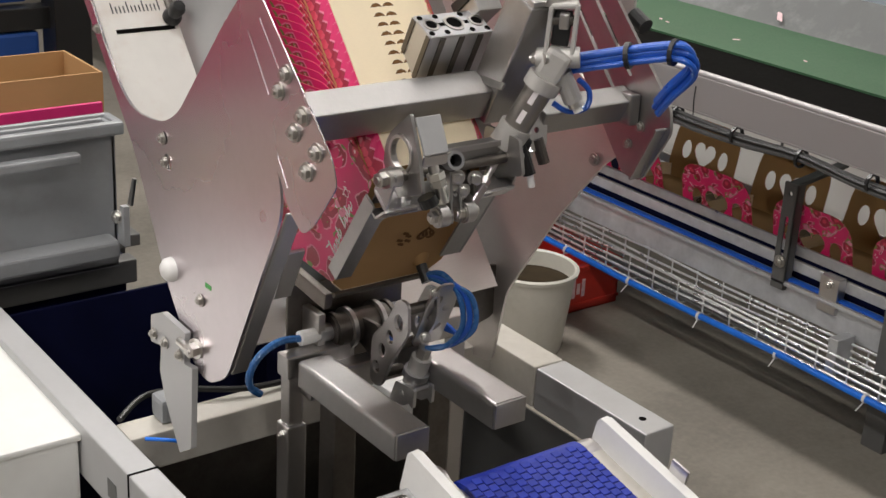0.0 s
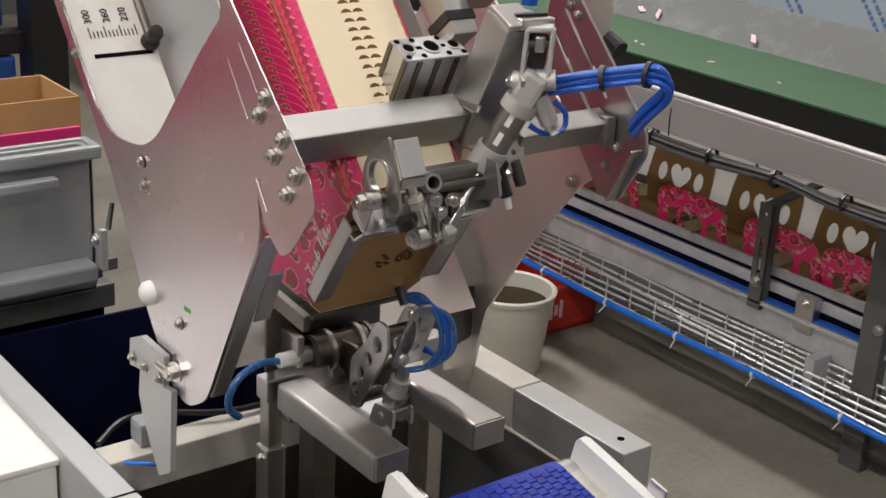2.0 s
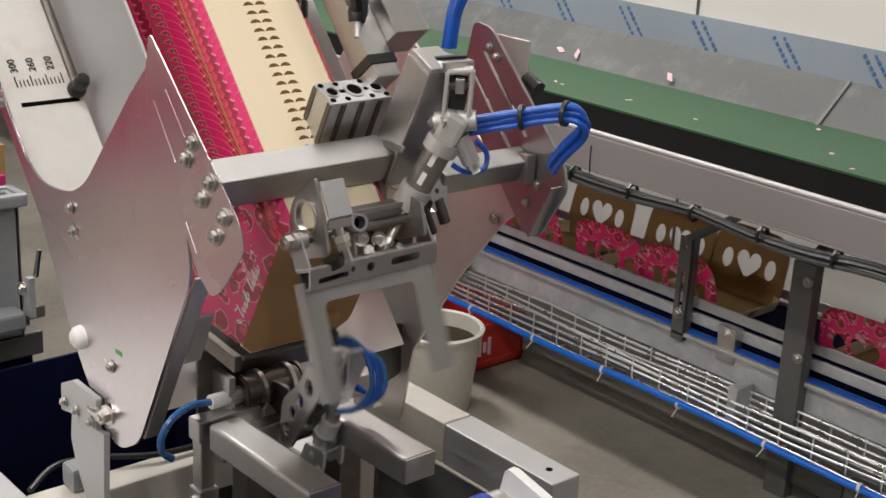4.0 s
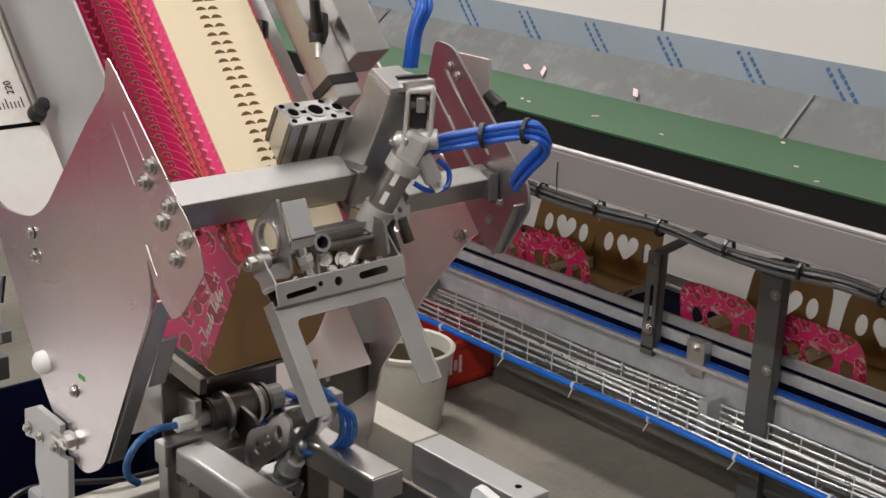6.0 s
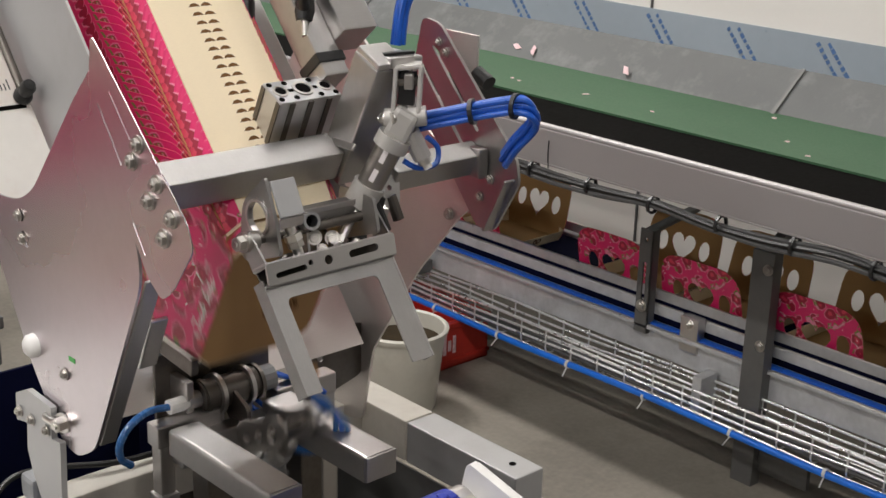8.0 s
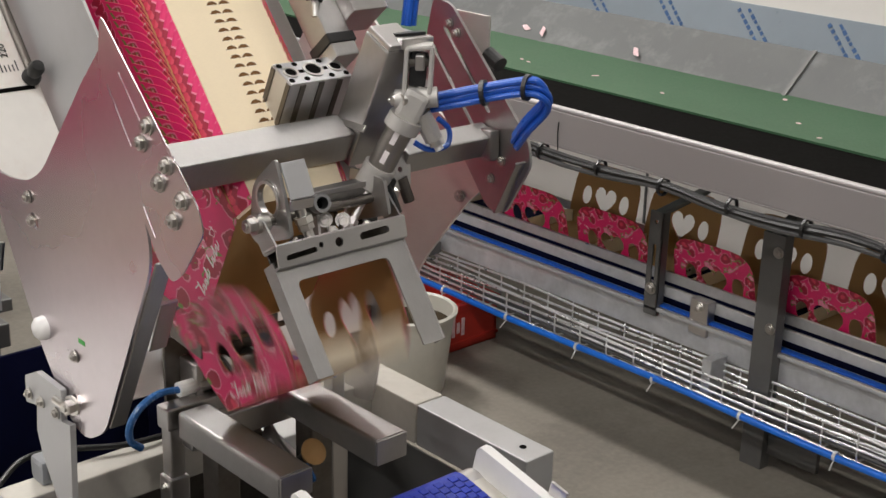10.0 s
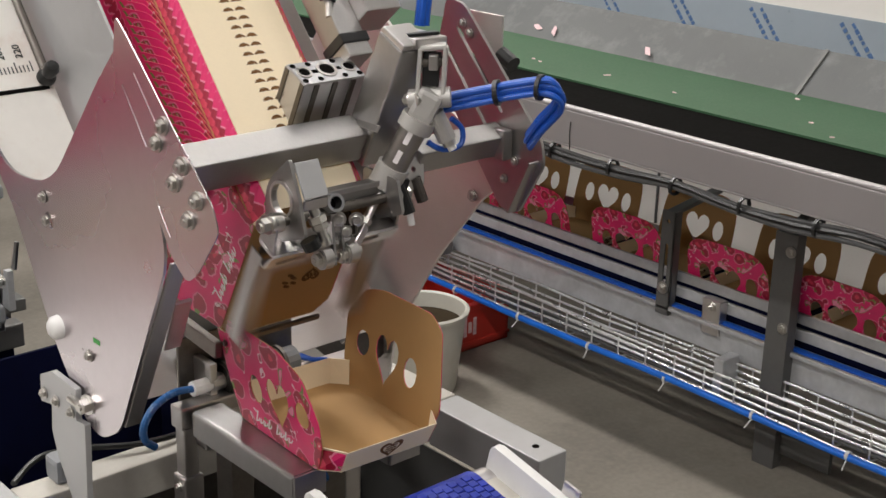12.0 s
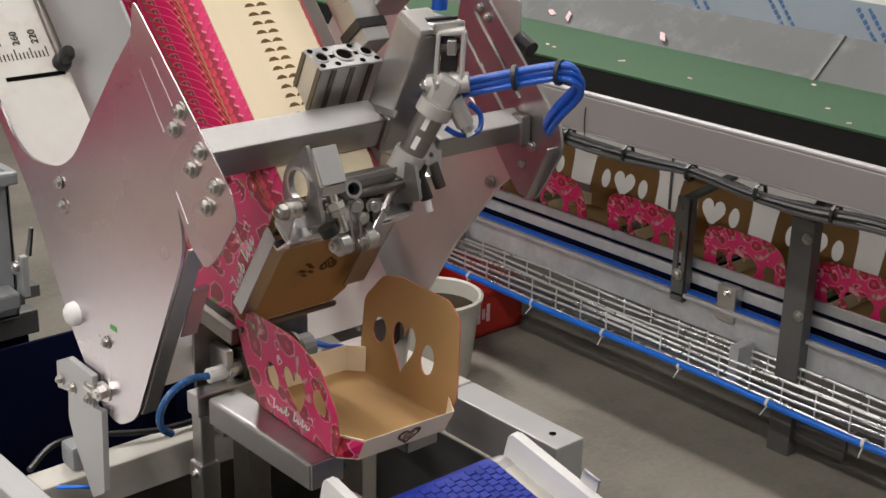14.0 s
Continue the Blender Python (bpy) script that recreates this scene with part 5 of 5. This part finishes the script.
def upper_line():
    t = thing("upper_belt_conveyor", V(2.1, 1, 0.7), "high conveyor with a green belt and steel sides", "conveyor")
    y0, y1 = -3.5, 6
    part("side_rail", box(1.735, 1.745, y0, y1, 0.792, 0.882, 0.002), RAILSTEEL, t, "plain steel side rail")
    part("rail_bead", rod((1.745, y0, 0.888), (1.745, y1, 0.886), 0.009, None, 12), RAILSTEEL, t, "", True)
    part("rail_foot", box(1.735, 1.80, y0, y1, 0.786, 0.792, 0.002), RAILSTEEL, t)
    part("black_skirt", box(1.755, 2.035, y0, y1, 0.86, 0.872), BLACK, t, "black rubber strip")
    part("green_belt", box(2.035, 2.42, y0, y1, 0.865, 0.878), GREEN, t, "green belt with fallen petals")
    g = sheet([(2.40, 0.86), (2.55, 0.985), (2.56, 0.98), (2.41, 0.85)], [], y1 - y0, Matrix(((1, 0, 0, 0), (0, 0, -1, y1), (0, 1, 0, 0), (0, 0, 0, 1))))
    s = part("back_sheet", g, GREYSHEET, t, "worn grey sloping back sheet")
    for y in (1.0, 2.9, -0.6):
        part("sheet_joint", bar((2.398, y, 0.866), (2.546, y, 0.989), 0.014, 0.003, 0.001), GREYPAINT, s)
    rnd = random.Random(4)
    for y, x in ((1.556, 2.43), (1.967, 2.44), (2.05, 2.45), (0.35, 2.43)):
        pm = sheet(round_corner([(-0.022, -0.006), (0.012, -0.009), (0.026, 0.004), (-0.004, 0.010)], 0.004), [], 0.002, Matrix.Translation((x, y, 0.905)) @ Matrix.Rotation(radians(-45), 4, "Y") @ Matrix.Rotation(rnd.uniform(0, 3), 4, "Z"))
        solo("petal", pm, PETAL, "fallen pink and white blossom petal", "petal", "petals on the belt")
    for k in range(26):
        y, x = rnd.uniform(-0.6, 3.2), rnd.uniform(2.07, 2.38)
        pm = sheet(circle(0, 0, rnd.uniform(0.007, 0.013), rnd.uniform(0.004, 0.007), 7), [], 0.0015, Matrix.Translation((x, y, 0.8782)) @ Matrix.Rotation(rnd.uniform(0, 3), 4, "Z"))
        solo("petal", pm, PETAL, "small pale petal lying on the green belt", "petal", "petals on the belt")
    for y in (-1.4, 0.2, 1.7, 3.2):
        part("cross_member", box(1.745, 2.5, y, y + 0.05, 0.80, 0.855, 0.003), GREYPAINT, t)
    for y in (-2.0, 4.2):
        for x in (1.76, 2.46):
            part("leg", box(x - 0.02, x + 0.02, y, y + 0.05, 0, 0.86, 0.003), GREYPAINT, t)
    # cables tied under the rail
    c = thing("cable_bundle", V(1.74, 1, 0.70), "grey cables tied in a sagging bundle", "cables")
    for k in range(5):
        pts = []
        for i in range(31):
            y = -2.2 + i * 0.17
            pts.append((1.74 + 0.010 * math.cos(k * 1.3) , y, 0.765 + 0.010 * math.sin(k * 1.3) - 0.012 * math.sin(math.pi * (i % 3) / 3) + 0.004 * math.sin(i * 1.3 + k)))
        part("cable", hose(pts, 0.0065, None, 6, 3), GREYCABLE if k % 2 else BLACKPL, c, "", True)
    for i in range(24):
        y = -2.0 + i * 0.205
        part("tie", ring((1.742, y - 0.004, 0.763), (1.742, y + 0.004, 0.763), 0.024, 0.019, None, 10), BLACKPL, c)
    part("short_chain", hose([(1.733, 1.22, 0.855), (1.7335, 1.222, 0.82), (1.734, 1.219, 0.78)], 0.0016, None, 6), BLACKPL, c)


upper_line()


def wall_film():
    f = solo("wall_film", box(2.890, 2.8935, -3.5, 6, 0.80, 1.025), FILM, "blue-grey protective film strip with printed marks", "film", kind="structure")
    rnd = random.Random(9)
    for k in range(22):
        y = -2.6 + k * 0.34
        g = None
        for r in range(2):
            for j in range(11):
                yy = y + r * 0.040 - j * 0.0135
                zz = 1.008 - j * 0.0165 - r * 0.004
                n = rnd.uniform(0.5, 0.9)
                g = bar((2.8888, yy, zz), (2.8888, yy - 0.0135 * n, zz - 0.0165 * n), 0.0024, rnd.uniform(0.008, 0.014), 0, g, (0, -0.77, 0.63))
        part("printed_marks", g, FILMPRINT, f, "blue unreadable marks")


wall_film()


# ---- things on the floor and beside the machine ----
def bucket():
    t = thing("bucket", V(1.580, 1.615, 0), "dirty white plastic bucket with dark water", "bucket")
    at = Matrix.Translation((1.580, 1.615, 0))
    part("body", lathe([(0, 0.0), (0.098, 0.0), (0.102, 0.01), (0.126, 0.235), (0.134, 0.237), (0.136, 0.248), (0.129, 0.253), (0.122, 0.248), (0.099, 0.02), (0, 0.015)], 40, None, at), BUCKET, t, "", True)
    part("water", lathe([(0, 0.205), (0.1178, 0.205)], 32, None, at), SLUDGE, t, "dark dirty water")


bucket()


def crate():
    t = thing("plastic_crate", V(1.86, 1.95, 0), "red plastic crate with pale worn print", "crate")
    m = Matrix.Translation((1.80, 1.92, 0)) @ Matrix.Rotation(radians(0), 4, "Z")
    w, d, h = 0.235, 0.20, 0.152
    g = box(-w, w, -d, d, 0, 0.01, 0.003, None, m)
    part("base", g, RED, t)
    for a, b, c, e in ((-w, w, -d, -d + 0.01), (-w, w, d - 0.01, d), (-w, -w + 0.01, -d, d), (w - 0.01, w, -d, d)):
        part("wall", box(a, b, c, e, 0.0, h, 0.003, None, m), RED, t)
        part("rim", box(a - 0.006, b + 0.006, c - 0.006, e + 0.006, h - 0.02, h, 0.004, None, m), RED, t)
        part("rib", box(a - 0.004, b + 0.004, c - 0.004, e + 0.004, 0.02, 0.03, 0.002, None, m), RED, t)
    for k in range(5):
        part("worn_print", box(0.0 + 0.02 * k, 0.012 + 0.02 * k, -d - 0.0035, -d - 0.001, 0.05 + 0.01 * (k % 2), 0.095 + 0.012 * (k % 3), 0, None, m), PETAL, t, "pale worn print")


crate()


def left_side():
    # white control cabinet
    c = thing("control_cabinet", V(-0.5, 0.3, 0), "white painted control cabinet beside the frame", "cabinet")
    part("body", box(-0.75, -0.153, 0.628, 1.188, 0.02, 0.672, 0.006), CABWHITE, c)
    part("plinth", box(-0.73, -0.169, 0.648, 1.17, 0, 0.03), BLACKPL, c)
    part("top_panel", box(-0.75, -0.149, 0.625, 1.190, 0.672, 0.684, 0.004), CABWHITE, c)
    # long cabinet behind, continuing along the beam
    part("side_panel", box(-0.75, -0.156, 1.194, 1.9, 0.02, 0.66, 0.006), CABWHITE, c)
    # grey bin behind
    b = thing("plastic_bin", V(-0.1, 1.5, 0.64), "grey plastic storage bin with a stained front", "bin")
    x0, x1, y0, y1, z0, z1 = -0.55, 0.185, 1.25, 1.30, 0.66, 0.952
    for a in ((x0, x1, y0, y0 + 0.012), (x0, x1, y1 - 0.012, y1), (x0, x0 + 0.012, y0, y1), (x1 - 0.012, x1, y0, y1)):
        part("wall", box(*a, z0, z1, 0.004), GREYBOX, b)
    part("base", box(x0, x1, y0, y1, z0, z0 + 0.012, 0.003), GREYBOX, b)
    part("rim", box(x0 - 0.012, x1 + 0.012, y0 - 0.018, y0 + 0.004, z1 - 0.02, z1 + 0.006, 0.006), GREYBOX, b)
    part("rim", box(x0 - 0.012, x1 + 0.012, y1 - 0.004, y1 + 0.012, z1 - 0.02, z1 + 0.006, 0.006), GREYBOX, b)
    part("rim", box(x1 - 0.004, x1 + 0.014, y0 - 0.01, y1 + 0.01, z1 - 0.02, z1 + 0.006, 0.006), GREYBOX, b)
    part("handle_bar", box(x0, 0.10, y0 - 0.045, y0 - 0.018, 0.895, 0.915, 0.005), GREYBOX, b, "moulded handle bar")
    part("lower_ledge", box(x0, 0.165, y0 - 0.055, y0, 0.70, 0.735, 0.006), GREYBOX, b, "worn lower ledge")
    part("catch", side_plate([(1.20, 0.72), (1.20, 0.80), (1.215, 0.80), (1.235, 0.72)], [], 0.175, 0.012), GALV, b, "metal catch")
    part("catch_bolt", hexbolt((0.172, 1.222, 0.775), (-1, -0.5, 0), 0.01), CHROME, b)
    part("catch", side_plate([(1.20, 0.80), (1.18, 0.86), (1.19, 0.86), (1.215, 0.80)], [], 0.19, 0.005), CHROME, b)
    s = thing("bin_stand", V(-0.1, 1.5, 0), "dark navy stand under the grey bin", "stand")
    part("body", box(-0.6, 0.22, 1.30, 1.66, 0.02, 0.66, 0.006), NAVY, s)
    part("top_rail", box(-0.6, 0.23, 1.27, 1.31, 0.61, 0.66, 0.004), GREYPAINT, s)
    part("foot", box(-0.6, 0.22, 1.31, 1.65, 0, 0.02), BLACKPL, s)
    n = thing("navy_bin", V(0.2, 0.95, 0), "dark navy plastic container inside the frame", "container")
    part("base", box(-0.09, 0.50, 0.66, 1.22, 0.0, 0.02, 0.004), NAVY, n)
    for a in ((-0.09, 0.50, 0.66, 0.668), (-0.09, 0.50, 1.212, 1.22), (-0.09, -0.082, 0.668, 1.212), (0.492, 0.50, 0.668, 1.212)):
        part("wall", box(*a, 0.02, 0.62, 0.002), NAVY, n)
    k = thing("carton", V(0.0, 1.8, 0), "open brown carton with a pink liner", "carton")
    for a in ((-0.5, 0.385, 1.78, 1.786), (-0.5, 0.385, 2.0, 2.006), (0.379, 0.385, 1.786, 2.0), (-0.5, -0.494, 1.786, 2.0)):
        part("wall", box(*a, 0.55, 0.905), CARTON, k)
    part("base", box(-0.5, 0.385, 1.78, 2.006, 0.54, 0.55), CARTON, k)
    part("liner", box(-0.5, 0.225, 1.40, 1.41, 0.66, 0.950, 0.002), PINKLINER, k, "pink liner board")
    st = thing("carton_table", V(0.0, 1.9, 0), "dark table carrying the carton", "table")
    part("top", box(-0.6, 0.42, 1.68, 2.2, 0.51, 0.54, 0.004), GREYPAINT, st)
    for x in (-0.55, 0.37):
        for y in (1.72, 2.15):
            part("leg", box(x - 0.02, x + 0.02, y - 0.02, y + 0.02, 0, 0.51, 0.002), GREYPAINT, st)
    m = thing("blue_machine", V(0.2, 2.9, 0), "blue painted machine frame with black steel columns", "machine")
    part("body", box(-0.6, 0.47, 2.4, 3.0, 0.73, 0.86, 0.01), MACHBLUE, m)
    part("head", box(-0.6, 0.46, 2.45, 3.0, 0.93, 1.15, 0.01), MACHBLUE, m)
    part("column", box(0.50, 0.60, 2.36, 2.46, 0, 1.2, 0.004), BLACKPL, m)
    part("column", box(-0.4, -0.3, 2.75, 2.85, 0, 1.2, 0.004), BLACKPL, m)
    part("cross_bar", box(-0.4, 0.52, 2.40, 2.46, 0.865, 0.925, 0.004), BLACKPL, m)
    for x in (-0.5, 0.4):
        part("leg", box(x, x + 0.08, 2.7, 2.78, 0, 0.62, 0.004), MACHBLUE, m)


left_side()


def pallet():
    # Out of view; added so that the steel side plate reflects pink and white.
    t = thing("pallet_of_boards", V(-1.6, 3.4, 0), "unseen wooden pallet of pink board, added for reflections in the steel", "pallet")
    for x in (-2.3, -1.6, -0.95):
        part("runner", box(x - 0.05, x + 0.05, 2.3, 4.5, 0, 0.10, 0.004), CARTON, t)
    part("deck", box(-2.35, -0.9, 2.3, 4.5, 0.10, 0.125, 0.004), CARTON, t)
    for k in range(7):
        part("board_stack", box(-2.3 + 0.02 * (k % 2), -0.95 + 0.015 * (k % 3), 2.35, 4.45 + 0.02 * (k % 2), 0.125 + 0.17 * k, 0.29 + 0.17 * k, 0.006), (PINKLINER, BOARD, CABWHITE, PINKLINER)[k % 4], t)


pallet()


# ---- what moves ----
def motions():
    n = len(CYCLE)
    tilt = Matrix.Rotation(radians(PHI), 4, "X")

    def stack(k, t0):
        return Matrix.Translation(MAG + AX * PITCH * k) @ tilt

    for k, tray in enumerate(magazine_trays):
        rows = [(0.0, stack(k, 0))]
        for c in range(min(k, n)):
            rows.append((CYCLE[c] + 0.05, stack(k - c, 0)))
            rows.append((CYCLE[c] + 0.25, stack(k - c - 1, 0)))
        if k < n:
            d = CYCLE[k]
            if d - 0.18 > 0:
                rows.append((d - 0.18, stack(0, 0)))
            rest = Matrix.Translation(REST) @ Matrix.Rotation(radians(-3), 4, "Z")

            def mid(f, lift, turned):
                p = MAG.lerp(REST, f)
                return Matrix.Translation(p + V(0, -lift, 0)) @ Matrix.Rotation(radians(PHI * (1 - turned)), 4, "X")

            rows.append((d - 0.07, stack(0, 0)))
            rows.append((d - 0.01, mid(0.22, 0.0, 0.02)))
            rows.append((d + 0.06, mid(0.68, 0.018, 0.50)))
            rows.append((d + 0.14, rest))
            for dt, y, a in ((0.58, 0, 0), (0.68, -0.045, 0), (0.78, -0.26, 0.5), (0.88, -0.58, 1), (1.0, -1.0, 1), (1.7, -2.5 + 0.25 * k, 1)):
                if d + dt <= 14.0:
                    fall = min(0.0, REST.y + y - BELT_HEAD.y) * math.tan(BELT_FALL) - 0.006 * a
                    rows.append((d + dt, Matrix.Translation((0, y, fall)) @ rest @ Matrix.Rotation(BELT_FALL * a, 4, "X")))
        if rows[-1][0] < 14.0:
            rows.append((14.0, rows[-1][1]))
        walk(tray, rows)
    starts = [1.84, 1.49, 1.145, 0.815, 0.552, -0.05, -0.36, -0.72, -1.075, -1.43, -1.78, -2.13, -2.48]
    for tray, y in zip(far_trays, starts):
        at = Matrix.Translation((2.196, y - 0.125, 0.342))
        walk(tray, [(0.0, at), (14.0, Matrix.Translation((0, 0.175 * 14, 0)) @ at)])
    # gate: closed along the stack's face, opens towards the belt
    home = gate_pivot - V(0.2, 0.35, 0)

    def swing(a):
        return Matrix.Translation(home) @ Matrix.Rotation(radians(a), 4, "X")

    shut, wide = 33.0, -37.0
    rows = [(0.0, swing(shut))]
    for c in CYCLE:
        rows += [(t, swing(a)) for t, a in ((c - 0.40, shut), (c - 0.30, -8), (c - 0.22, wide), (c + 0.10, wide), (c + 0.17, 4), (c + 0.22, shut)) if 0 < t <= 14]
    rows += [(14.0, rows[-1][1])] if rows[-1][0] < 14 else []
    walk(gate, rows)
    # picker arm
    ah = arm_pivot - V(0.2, 0.35, 0)

    def turn(a):
        return Matrix.Translation(ah) @ Matrix.Rotation(radians(a), 4, "X")

    rows = [(0.0, turn(0))]
    for c in CYCLE:
        rows += [(t, turn(a)) for t, a in ((c - 0.32, 0), (c - 0.20, 14), (c - 0.09, 22), (c, 48), (c + 0.07, 88), (c + 1.12, 88), (c + 1.22, 66), (c + 1.30, 22), (c + 1.37, 0)) if 0 < t <= 14]
    rows += [(14.0, rows[-1][1])] if rows[-1][0] < 14 else []
    walk(arm, rows)
    rows = [(0.0, Matrix.Translation((0, 0, 0)))]
    for c in CYCLE:
        rows += [(t, Matrix.Translation((0, y, 0))) for t, y in ((c + 0.60, 0), (c + 0.68, -0.04), (c + 0.78, -0.14), (c + 0.86, -0.175), (c + 1.03, -0.175), (c + 1.12, -0.08), (c + 1.20, 0)) if 0 < t <= 14]
    rows += [(14.0, rows[-1][1])] if rows[-1][0] < 14 else []
    walk(pusher, rows)


motions()
